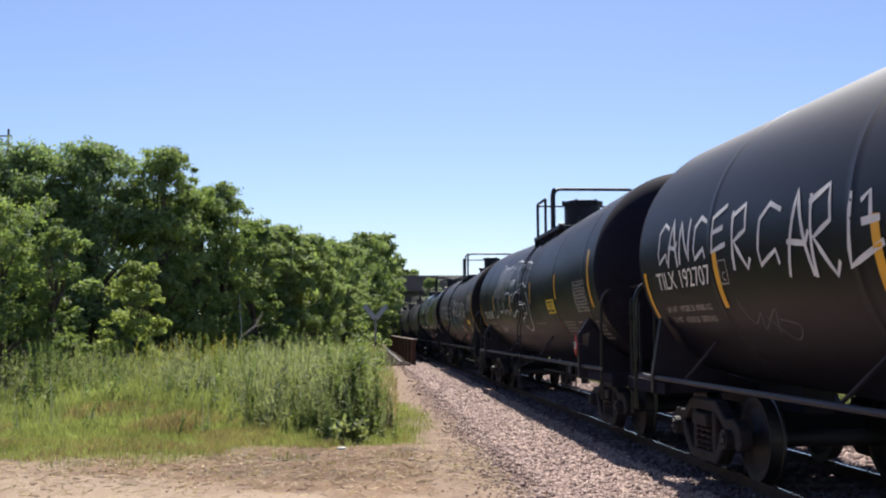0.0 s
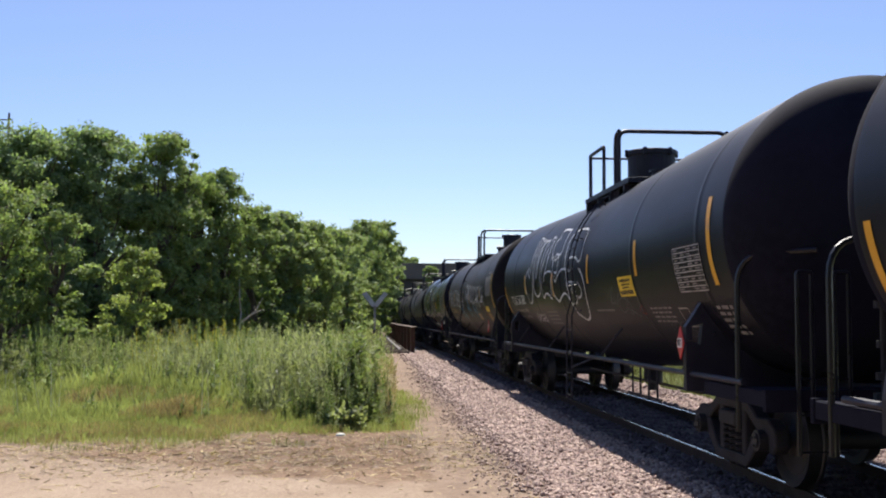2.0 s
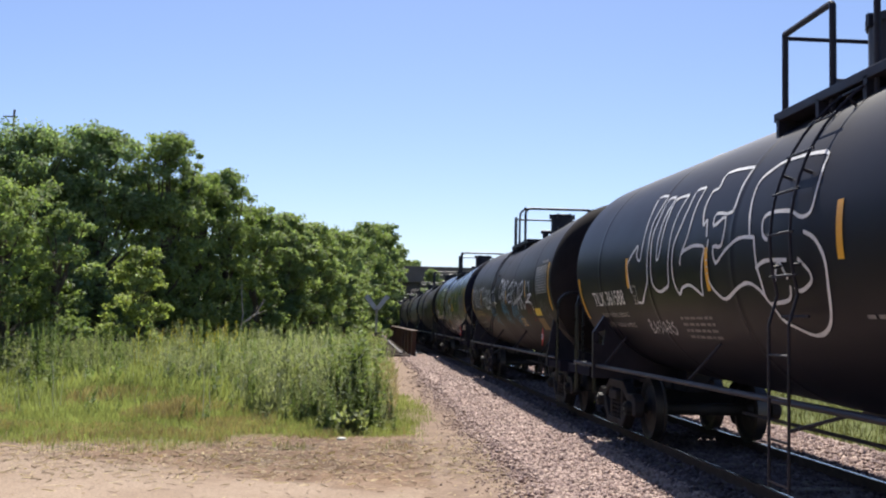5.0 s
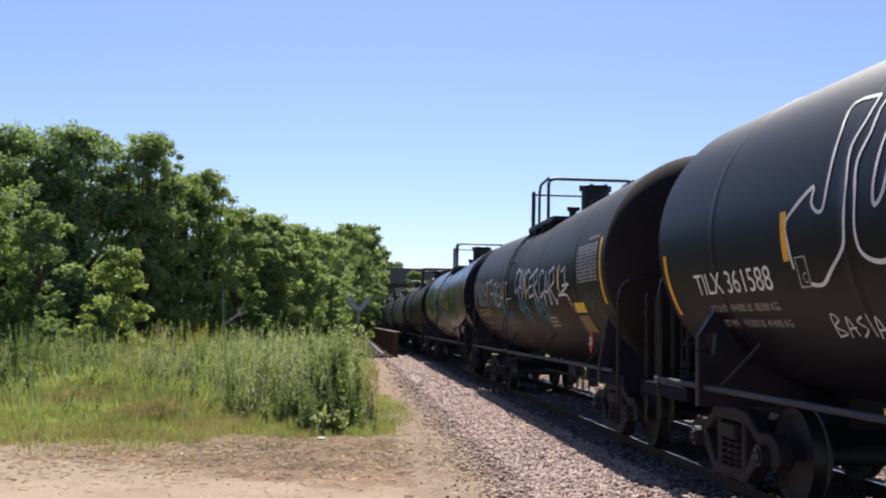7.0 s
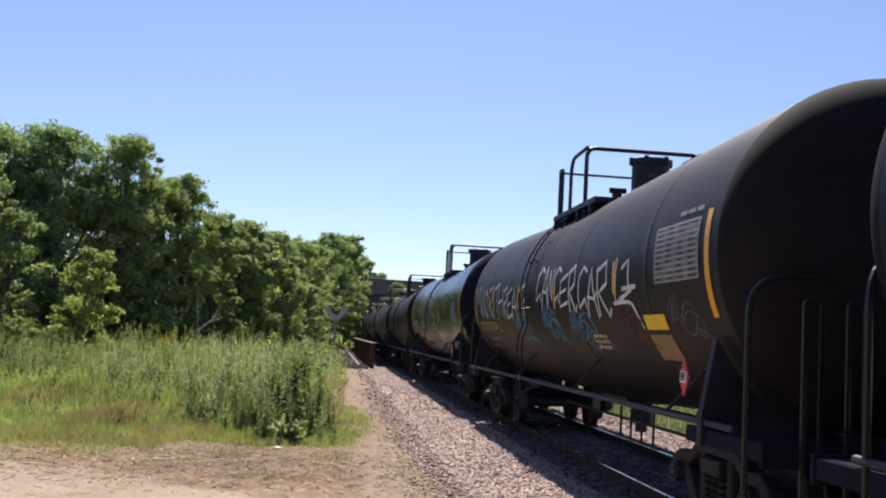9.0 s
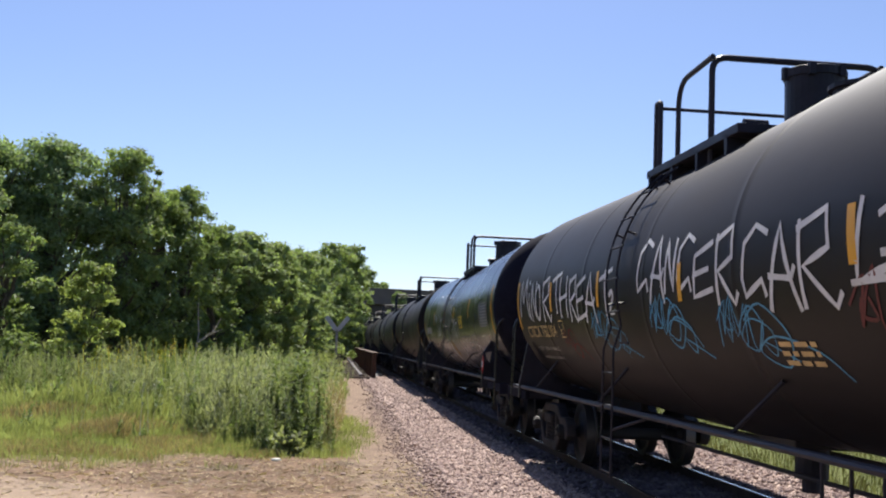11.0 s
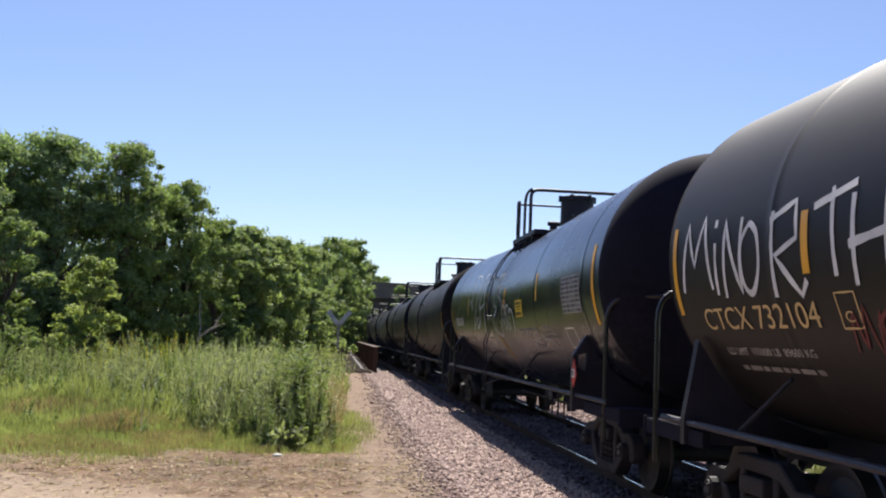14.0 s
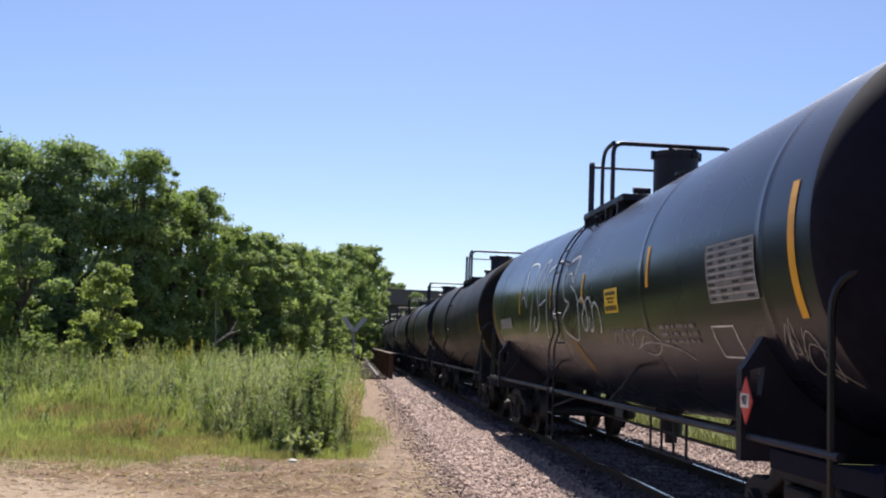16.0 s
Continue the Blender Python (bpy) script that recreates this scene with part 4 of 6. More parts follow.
def stroke(bm, pts, w, off=0.006):
    """A painted line on the tank through (u, arc) points."""
    fine = [Vector(pts[0])]
    for a, b in zip(pts, pts[1:]):
        a, b = Vector(a), Vector(b)
        k = max(1, int((b - a).length / 0.12))
        fine += [a.lerp(b, (i + 1) / k) for i in range(k)]
    prev = None
    for i, p in enumerate(fine):
        d = (fine[min(i + 1, len(fine) - 1)] - fine[max(i - 1, 0)])
        d = d.normalized() if d.length > 1e-6 else Vector((1, 0))
        s = Vector((-d.y, d.x)) * w / 2 * (0.85 + 0.3 * noise.noise((p.x * 7, p.y * 7, 0)))
        q = (bm.verts.new(on_arc(*(p + s), off)), bm.verts.new(on_arc(*(p - s), off)))
        if prev:
            bm.faces.new((prev[0], prev[1], q[1], q[0]))
        prev = q


GLYPHS = {  # strokes of hand-drawn capitals in a unit box
    "C": [[(1, 0.85), (0.55, 1), (0.15, 0.78), (0.05, 0.3), (0.12, 0.05), (0.75, 0.25), (0.85, 0.02)]],
    "A": [[(0.0, 0.0), (0.5, 1.0), (0.95, -0.02)], [(0.08, 0.42), (0.8, 0.36), (0.95, 0.5)]],
    "N": [[(0.05, 0.0), (0.15, 1.0), (0.8, 0.05), (0.9, 1.0)]],
    "E": [[(0.95, 0.98), (0.15, 0.8), (0.08, 0.1), (0.95, 0.2)], [(0.1, 0.48), (0.8, 0.55)]],
    "R": [[(0.1, 0.0), (0.12, 0.95)], [(0.05, 0.85), (0.75, 1.0), (0.8, 0.6), (0.2, 0.45), (0.8, 0.0), (0.98, 0.15)]],
    "L": [[(0.2, 1.0), (0.05, 0.05), (0.95, 0.3)]],
    "M": [[(0.0, 0.0), (0.2, 0.95), (0.45, 0.35), (0.75, 1.0), (0.98, 0.0)]],
    "i": [[(0.5, 0.0), (0.5, 0.65)], [(0.5, 0.85), (0.52, 0.95)]],
    "O": [[(0.5, 1.0), (0.1, 0.7), (0.15, 0.15), (0.5, 0.0), (0.9, 0.35), (0.85, 0.8), (0.5, 1.0)]],
    "T": [[(0.5, 0.0), (0.45, 1.0)], [(0.0, 0.82), (1.0, 0.98)]],
    "H": [[(0.1, 0.0), (0.12, 1.0)], [(0.85, 0.0), (0.9, 1.0)], [(0.0, 0.45), (1.0, 0.55)]],
    "1": [[(0.1, 0.75), (0.5, 1.0), (0.5, 0.1)], [(0.1, 0.1), (0.9, 0.12)]],
    "2": [[(0.1, 0.8), (0.6, 1.0), (0.8, 0.7), (0.1, 0.1), (0.9, 0.05)]],
}


def spray_letters(car, letters, w, label):
    """Hand-sprayed letters, each in its own box: letter, start and end along the car, foot and head by arc length."""
    for ch, u0, u1, lo, hi in letters:
        bm = bmesh.new()
        for line in GLYPHS[ch]:
            pts = [(u0 + (u1 - u0) * gx, lo + (hi - lo) * gy) for gx, gy in line]
            stroke(bm, rounded(pts) if ch in "O2" else pts, w)
        part("graffiti_letter", bm, M_SPRAY, car, label)


def spray_path(car, name, pts, w, mat, label):
    """One free stroke through (u, arc) points, rounded by eye."""
    bm = bmesh.new()
    stroke(bm, rounded(pts, 3), w)
    return part(name, bm, mat, car, label)


def rounded(pts, k=4):
    """A smooth curve through the points."""
    p = [pts[0]] + list(pts) + [pts[-1]]
    out = []
    for i in range(1, len(p) - 2):
        for j in range(k):
            t = j / k
            out.append(tuple(0.5 * (2 * b + (c - a) * t + (2 * a - 5 * b + 4 * c - d) * t * t + (3 * b - a - 3 * c + d) * t ** 3) for a, b, c, d in zip(p[i - 1], p[i], p[i + 1], p[i + 2])))
    return out + [tuple(pts[-1])]


def spray_lines(car, name, lines, u, z, su, sz, w, mat, label):
    """Free strokes: lines of (right, up) points scaled by su, sz from (u, z)."""
    bm = bmesh.new()
    for line in lines:
        stroke(bm, rounded([(u - x * su, arc(z) + y * sz) for x, y in line]), w)
    return part(name, bm, mat, car, label)


def lettering(car, name, text, u0, u1, z, mat, label, size=None, off=0.008):
    """Printed words wrapped on the tank, starting at u0 and ending at u1 (towards the reader's right)."""
    cu = bpy.data.curves.new("text", "FONT")
    cu.body = text
    cu.size = 1.0
    ob = bpy.data.objects.new("text", cu)
    me = bpy.data.meshes.new_from_object(ob)
    bpy.data.objects.remove(ob)
    xs = [v.co.x for v in me.vertices]
    x0, x1 = min(xs), max(xs)
    k = (u0 - u1) / (x1 - x0)
    s = size or k
    a0 = arc(z)
    for v in me.vertices:
        v.co = on_arc(u0 - (v.co.x - x0) * k, a0 + v.co.y * s, off)
    me.materials.append(mat)
    me.name = name
    if size and size < 0.2:
        o = new(name, me)
        o.parent = car
        o["label"], o["kind"] = label, "stuff"
        return o
    # large marks: each character is a part
    first = list(range(len(me.vertices)))
    for e in list(me.edges) * 2:
        p, q = e.vertices
        while first[p] != p:
            p = first[p]
        while first[q] != q:
            q = first[q]
        first[max(p, q)] = min(p, q)
    groups = {}
    for f in me.polygons:
        p = f.vertices[0]
        while first[p] != p:
            p = first[p]
        groups.setdefault(p, []).append(tuple(f.vertices))
    for faces in groups.values():
        used = sorted({v for f in faces for v in f})
        at = {v: i for i, v in enumerate(used)}
        o = from_arrays(name + "_character", [tuple(me.vertices[v].co) for v in used], [tuple(at[v] for v in f) for f in faces], mat, car)
        o["label"] = label
    bpy.data.meshes.remove(me)


def bars(car, name, u0, u1, z, rows, mat, label, h=0.05, gap=0.05, seed=1):
    """Small print too fine to read: rows of short bars."""
    r = random.Random(seed)
    bm = bmesh.new()
    for i in range(rows):
        u = u0
        while u > u1 + 0.05:
            w = min(r.uniform(0.08, 0.22), u - u1)
            patch(bm, u, u - w, z - i * (h + gap), z - i * (h + gap) + h, 0.008, 2)
            u -= w + 0.045
    return part(name, bm, mat, car, label)


def panel_table(car, u0, u1, z0, z1, rows, cols, mat_back, label):
    """A stencilled table: pale frame lines round dark cells with smudged print."""
    bm = bmesh.new()
    patch(bm, u0, u1, z0, z1, 0.005, 8)
    t = part("stencil_table", bm, mat_back, car, label)
    bm = bmesh.new()
    a0, a1 = arc(z0), arc(z1)
    for i in range(rows + 1):
        a = a0 + (a1 - a0) * i / rows
        stroke(bm, [(u0, a), (u1, a)], 0.014, 0.009)
    for j in (0, cols):
        u = u0 + (u1 - u0) * j / cols
        stroke(bm, [(u, a0), (u, a1)], 0.014, 0.009)
    part("table_grid", bm, M_GREYLET, t)["kind"] = "stuff"
    bm = bmesh.new()
    r = random.Random(rows)
    for i in range(rows):
        for j in range(cols):
            if r.random() < 0.85:
                ua = u0 + (u1 - u0) * (j + r.uniform(0.1, 0.25)) / cols
                ub = u0 + (u1 - u0) * (j + r.uniform(0.6, 0.9)) / cols
                aa = a0 + (a1 - a0) * (i + 0.3) / rows
                ab = a0 + (a1 - a0) * (i + 0.7) / rows
                stroke(bm, [(ua, (aa + ab) / 2), (ub, (aa + ab) / 2)], ab - aa, 0.009)
    part("table_print", bm, M_INK if mat_back is M_BOARD else M_DULL, t)["kind"] = "stuff"
    return t


def frame_lines(car, name, u0, u1, z0, z1, w, mat, label):
    bm = bmesh.new()
    a0, a1 = arc(z0), arc(z1)
    stroke(bm, [(u0, a0), (u1, a0), (u1, a1), (u0, a1), (u0, a0)], w, 0.007)
    return part(name, bm, mat, car, label)


def build_truck(car, y, side_detail=True):
    bm = bmesh.new()
    box(bm, (0, 0, 0.55), (2.0, 0.36, 0.3), bevel=0.04)
    rod(bm, (0, 0, 0.68), (0, 0, 0.82), 0.2, 16)
    tk = part("truck", bm, M_TRUCK, car, "two-axle cast steel truck covered in grime")
    tk.location.y = y
    arch = [(-1.2, 0.42), (-1.17, 0.58), (-1.0, 0.67), (-0.72, 0.66), (-0.42, 0.83), (0.42, 0.83), (0.72, 0.66), (1.0, 0.67), (1.17, 0.58), (1.2, 0.42),
            (1.12, 0.34), (1.02, 0.36), (1.0, 0.52), (0.78, 0.52), (0.74, 0.52), (0.40, 0.70), (-0.40, 0.70), (-0.74, 0.52), (-0.78, 0.52), (-1.0, 0.52), (-1.02, 0.36), (-1.12, 0.34)]
    seat = [(-0.78, 0.54), (-0.72, 0.36), (-0.44, 0.13), (0.44, 0.13), (0.72, 0.36), (0.78, 0.54), (0.66, 0.52), (0.40, 0.25), (-0.40, 0.25), (-0.66, 0.52)]
    for sx in (-1, 1):
        bm = bmesh.new()
        prism(bm, arch, 0.15, pose(sx * 1.02, 0, 0, 0, 0, 90))
        prism(bm, seat, 0.17, pose(sx * 1.02, 0, 0, 0, 0, 90))
        for dy in (-0.33, 0.33):
            prism(bm, [(dy - 0.055, 0.2), (dy + 0.055, 0.2), (dy + 0.055, 0.74), (dy - 0.055, 0.74)], 0.13, pose(sx * 1.02, 0, 0, 0, 0, 90))
        bmesh.ops.bevel(bm, geom=list(bm.edges), offset=0.014, segments=1, affect="EDGES")
        part("side_frame", bm, M_TRUCK, tk)
        bm = bmesh.new()
        box(bm, (sx * 1.05, 0, 0.6), (0.2, 0.5, 0.15), bevel=0.03)
        part("bolster_end", bm, M_TRUCK, tk)
        for dx in (-0.19, 0.0, 0.19):
            bm = bmesh.new()
            pts = [(sx * 1.03 + 0.075 * math.cos(a * 0.7), dx + 0.075 * math.sin(a * 0.7), 0.25 + a * 0.29 / 40) for a in range(41)]
            tube(bm, pts, 0.017, 4)
            part("spring", bm, M_TRUCK, tk, "coil spring")
        for dy in (-0.89, 0.89):
            bm = bmesh.new()
            rod(bm, (sx * 0.95, dy, WHEEL_R), (sx * 1.17, dy, WHEEL_R), 0.105, 14)
            rod(bm, (sx * 1.17, dy, WHEEL_R), (sx * 1.19, dy, WHEEL_R), 0.075, 14)
            for k in range(3):
                a = k * 2.094 + 0.4
                rod(bm, (sx * 1.18, dy + 0.05 * math.cos(a), WHEEL_R + 0.05 * math.sin(a)), (sx * 1.205, dy + 0.05 * math.cos(a), WHEEL_R + 0.05 * math.sin(a)), 0.014, 6)
            part("bearing_cap", bm, M_WHEEL, tk, "roller bearing end cap")
    sets = []
    for dy in (-0.89, 0.89):
        bm = bmesh.new()
        lathe(bm, [(-0.95, 0.06), (-0.84, 0.09), (-0.815, 0.13), (-0.80, 0.16), (-0.785, 0.34), (-0.815, 0.40), (-0.825, 0.448), (-0.70, 0.457), (-0.69, 0.482), (-0.665, 0.482), (-0.66, 0.40), (-0.71, 0.36), (-0.73, 0.15), (-0.66, 0.09),
                   (0.66, 0.09), (0.73, 0.15), (0.71, 0.36), (0.66, 0.40), (0.665, 0.482), (0.69, 0.482), (0.70, 0.457), (0.825, 0.448), (0.815, 0.40), (0.785, 0.34), (0.80, 0.16), (0.815, 0.13), (0.84, 0.09), (0.95, 0.06)], 60, "X", True)
        ws = part("wheelset", bm, M_WHEEL, tk, "pair of steel wheels on an axle")
        ws.data.materials.append(M_TREAD)
        for p in ws.data.polygons:
            c = p.center
            if math.hypot(c.y, c.z) > 0.44:
                p.material_index = 1
            p.use_smooth = False
        ws.location = (0, dy, WHEEL_R)
        sets.append(ws)
    return tk


def tank_car(mid, length, paint, label, ladder=1.0, strips=(), detail=True, dome=-0.6, seams=(), gate=(1.4, 1.28), hoop=(0.6, -0.05), housing=(0.33, 0.6), web=0.1, saddle_at=1.68, plate=False, rail_at=0.78, ladders=(-1,)):
    """A tank car whose middle stands mid metres up the train; returns its Empty. Built round the rails' middle."""
    length, dome = length * STRETCH, dome * STRETCH
    gate, hoop, seams = [[v * STRETCH for v in s] for s in (gate, hoop, seams)]
    car = thing("tank_car", pose(XC, mid - way(0), 0), label, "tank car", "tank cars of the train")
    hc = length / 2 - 1.33           # half the straight tank
    he = 0.72                        # depth of the dished heads
    prof = [(-hc - he * math.sin(a), R * math.cos(a) ** 0.9 if math.cos(a) > 0 else 0.001) for a in [math.pi / 2 * (1 - i / 14) * 0.999 for i in range(15)]]
    prof += [(-hc + 0.06, R)]
    cuts = sorted(seams or [-hc * 0.62, -hc * 0.2, hc * 0.22, hc * 0.64])
    for s in cuts:
        prof += [(s - 0.12, R), (s - 0.03, R), (s - 0.012, R + 0.005), (s + 0.012, R + 0.005), (s + 0.03, R), (s + 0.12, R)]
    prof += [(-y, r) for y, r in reversed(prof[:16])]
    bm = bmesh.new()
    prof = sorted(prof + [(-0.04, R), (0.04, R)])
    lathe(bm, prof, 72)
    for v in bm.verts:
        v.co.z += axis(v.co.y)
    tank = part("tank", bm, paint, car, smooth=True)
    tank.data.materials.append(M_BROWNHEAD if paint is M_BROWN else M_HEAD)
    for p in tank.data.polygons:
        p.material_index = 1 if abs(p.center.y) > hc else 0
    # underframe: stub sills, bolster saddles, side bars
    for e in (-1, 1):
        bm = bmesh.new()
        box(bm, (0, e * (length / 2 - 1.7), 0.86), (0.36, 2.7, 0.34), bevel=0.02)
        part("stub_sill", bm, M_STEEL, car)
        bm = bmesh.new()
        y = e * (length / 2 - saddle_at)
        if plate:
            # an upright plate with a cut-out near each rounded top corner, open to the edge by a narrow slot
            half = [(1.52, 0.86), (1.52, 1.40), (1.45, 1.40), (1.36, 1.36), (1.33, 1.60), (1.45, 1.56), (1.45, 1.412), (1.52, 1.412), (1.52, 1.56), (1.47, 1.63), (1.28, 1.93), (0.9, 1.3)]
            prism(bm, [(-u, w) for u, w in half] + [(0, 0.95)] + half[::-1], web, pose(0, y, 0))
        else:
            saddle = [(-1.5, 0.86), (-1.5, 1.1), (-1.38, 1.78), (-1.2, 1.5), (-0.9, 1.2), (0, 0.9), (0.9, 1.2), (1.2, 1.5), (1.38, 1.78), (1.5, 1.1), (1.5, 0.86)]
            prism(bm, saddle, web, pose(0, y, 0))
        part("bolster_saddle", bm, M_STEEL, car)
        bm = bmesh.new()
        box(bm, (0, e * (length / 2 - 0.75), 0.98), (2.9, 0.62, 0.05))
        box(bm, (0, e * (length / 2 - 0.46), 0.92), (2.95, 0.06, 0.2), bevel=0.01)
        for sx in (-1, 1):
            box(bm, (sx * 1.43, e * (length / 2 - 1.3), 0.93), (0.07, 1.6, 0.14), bevel=0.008)
        part("end_platform", bm, M_HEAD, car)
        bm = bmesh.new()
        yo = e * (length / 2 - 0.05)
        box(bm, (0, e * (length / 2 - 0.2), 0.84), (0.26, 0.55, 0.24), bevel=0.04)
        box(bm, (0.03, yo, 0.84), (0.34, 0.2, 0.3), bevel=0.06)
        part("coupler", bm, M_TRUCK, car)
        # corner rails: an arch that turns in over the end, and a lower grab frame
        for sx in (-1, 1):
            bm = bmesh.new()
            yb = e * (length / 2 - rail_at)
            tube(bm, bend([(sx * 1.46, yb, 0.6), (sx * 1.46, yb, 2.26), (sx * 0.86, yb + e * (0.44 if plate else 0.1), 2.28)], 0.3, 6), 0.026)
            part("corner_rail", bm, M_TUBE, car, "bent tubular end rail")
            if e not in ladders:
                continue
            yl = e * (length / 2 - 0.36)
            frame_bar = None
            for x in (1.2, 0.86):
                bm = tube(bmesh.new(), bend([(sx * x, yl, 0.45), (sx * x, yl, 2.06), (sx * (x - 0.13), yl, 2.06), (sx * (x - 0.13), yl, 0.95)], 0.03, 3), 0.022)
                if frame_bar:
                    part("stile", bm, M_TUBE, frame_bar)
                else:
                    frame_bar = part("end_ladder", bm, M_TUBE, car, "double-barred end ladder")
            for z in (0.48, 0.8, 1.12):
                part("rung", rod(bmesh.new(), (sx * 1.2, yl, z), (sx * 0.73, yl, z), 0.01, 6), M_TUBE, frame_bar)
        if detail:
            bm = bmesh.new()
            for k, x in enumerate((0.28, 0.48)):
                tube(bm, [(x, yo - e * 0.25, 0.8), (x, yo, 0.62), (x - 0.1, yo + e * 0.1, 0.45), (x - 0.2, yo + e * 0.16, 0.5)], 0.022)
            part("air_hose", bm, M_STEEL, car)
        if e > 0:
            bm = bmesh.new()
            yv = length / 2 - 0.62
            rod(bm, (-0.95, yv, 1.0), (-0.95, yv, 1.78), 0.03, 8)
            for z, q in ((1.76, 0.075), (1.45, 0.06), (1.2, 0.07), (1.04, 0.09)):
                rod(bm, (-0.95, yv, z - 0.03), (-0.95, yv, z + 0.03), q, 10)
            part("brake_stand", bm, M_TRUCK, car, "upright brake stand with collars")
            bm = bmesh.new()
            rod(bm, (-0.7, yv - 0.05, 1.16), (-0.3, yv - 0.05, 1.2), 0.1, 12)
            rod(bm, (-0.5, yv - 0.05, 1.18), (-0.5, yv - 0.05, 1.42), 0.05, 10)
            tube(bm, bend([(-0.75, yv - 0.1, 1.05), (-0.72, yv - 0.1, 1.36), (-0.45, yv - 0.1, 1.4), (-0.25, yv - 0.1, 1.15)], 0.08, 4), 0.02)
            part("brake_valve", bm, M_TRUCK, car, "brake valve with bent pipes")
        build_truck(car, e * (length / 2 - 2.35))
    for sx in (-1, 1):
        bm = bmesh.new()
        tube(bm, [(sx * 1.46, -length / 2 + 1.0, 1.05), (sx * 1.46, length / 2 - 1.0, 1.05)], 0.03, 8)
        bar = part("side_bar", bm, M_STEEL, car, "long tubular side bar")
        for y in (-0.34, -0.12, 0.12, 0.34):
            bm = bmesh.new()
            yy = y * length
            tube(bm, [(sx * 1.44, yy, 1.05), (sx * 1.2, yy - 0.45, 1.5)], 0.02, 6)
            part("brace", bm, M_STEEL, bar)
    # bottom outlet and brake gear
    bm = bmesh.new()
    rod(bm, (0, dome, 0.55), (0, dome, 0.95), 0.16, 14)
    rod(bm, (0, dome, 0.42), (0, dome, 0.56), 0.09, 12)
    box(bm, (0, dome, 0.9), (0.7, 0.8, 0.1), bevel=0.02)
    part("bottom_outlet", bm, M_STEEL, car)
    bm = bmesh.new()
    rod(bm, (0.35, dome - 2.4, 0.78), (0.35, dome - 1.7, 0.78), 0.14, 14)
    rod(bm, (-0.3, dome - 3.6, 0.62), (-0.3, dome + 3.6, 0.62), 0.022, 6)
    rod(bm, (0.25, -length / 2 + 1.5, 0.78), (0.25, length / 2 - 1.5, 0.78), 0.025, 6)
    for k in range(4):
        rod(bm, (-0.9, dome - 3.4 + k * 0.45, 0.5), (-0.9, dome - 3.4 + k * 0.45, 0.98), 0.016, 6)
    rod(bm, (-0.9, dome - 3.6, 0.52), (-0.9, dome - 1.8, 0.52), 0.016, 6)
    part("brake_gear", bm, M_STEEL, car)
    # top fittings: housing, grating, rails, ladder
    bm = bmesh.new()
    zt = LOW + R + 0.01
    hr, ht = housing[0], housing[1] + 0.04
    lathe(bm, [(zt - 0.12, hr * 0.94), (zt + ht - 0.1, hr * 0.94), (zt + ht - 0.1, hr), (zt + ht - 0.02, hr), (zt + ht - 0.01, hr * 0.92), (zt + ht, 0.02)], 28, "Z")
    for k in range(6):
        a = k * math.pi / 3
        box(bm, (hr * math.cos(a), hr * math.sin(a), zt + ht - 0.06), (0.06, 0.06, 0.12))
    bmesh.ops.translate(bm, verts=bm.verts, vec=(0, dome, 0))
    part("valve_housing", bm, M_STEEL, car, "round black valve housing")
    bm = bmesh.new()
    rod(bm, (0, dome - 0.95, zt - 0.05), (0, dome - 0.95, zt + 0.16), 0.26, 18)
    rod(bm, (0, dome - 0.95, zt + 0.16), (0, dome - 0.95, zt + 0.2), 0.3, 18)
    part("manway", bm, M_STEEL, car)
    bm = bmesh.new()
    rod(bm, (-0.3, dome + 0.75, zt - 0.05), (-0.3, dome + 0.75, zt + 0.2), 0.08, 10)
    rod(bm, (-0.42, dome + 0.75, zt + 0.2), (-0.16, dome + 0.75, zt + 0.2), 0.05, 8)
    part("vent_valve", bm, M_STEEL, car)
    g0, g1 = gate
    a0, a1 = hoop
    zp = zt - 0.14
    zr = zt + 0.7
    bm = bmesh.new()
    for sx in (-1, 1):
        box(bm, (sx * 0.76, (g0 + 0.1 + a1 - 0.9) / 2, zp), (0.44, g0 + 0.1 - a1 + 0.9, 0.09), bevel=0.01)
        for k in range(4):
            box(bm, (sx * 0.8, a1 - 0.6 + (g0 - a1 + 0.6) * k / 3, zp - 0.13), (0.36, 0.06, 0.24))
    box(bm, (0, g0 - 0.15, zp), (1.08, 0.4, 0.06), bevel=0.01)
    part("top_platform", bm, M_STEEL, car, "black walkway along the tank top")
    bm = bmesh.new()
    for sx in (-1, 1):
        tube(bm, [(sx * 0.9, g0, zp - 0.3), (sx * 0.9, g0, zr)], 0.034, 8)
        tube(bm, bend([(sx * 0.9, g0, zr), (sx * 0.9, g1, zr), (sx * 0.9, g1, zp - 0.2)], 0.05, 3), 0.032, 8)
    tube(bm, [(-0.9, g0, zr - 0.04), (0.9, g0, zr - 0.04)], 0.022, 8)
    part("end_gate", bm, M_STEEL, car, "tubular gate at the ladder head")
    bm = bmesh.new()
    zh = zr + 0.08
    for sx in (-1, 1):
        tube(bm, bend([(sx * 0.9, a0, zp - 0.2), (sx * 0.9, a0, zh - 0.02), (sx * 0.9, a1 - 0.02, zh)], min(0.3, (a0 - a1) * 0.8), 5), 0.03, 8)
    tube(bm, bend([(-0.9, a1, zp - 0.25), (-0.9, a1, zh), (0.9, a1, zh), (0.9, a1, zp - 0.25)], 0.16, 5), 0.034, 8)
    part("handrail", bm, M_STEEL, car, "bent tubular handrail over the walkway")
    lx = -R - 0.1
    frame_bar = None
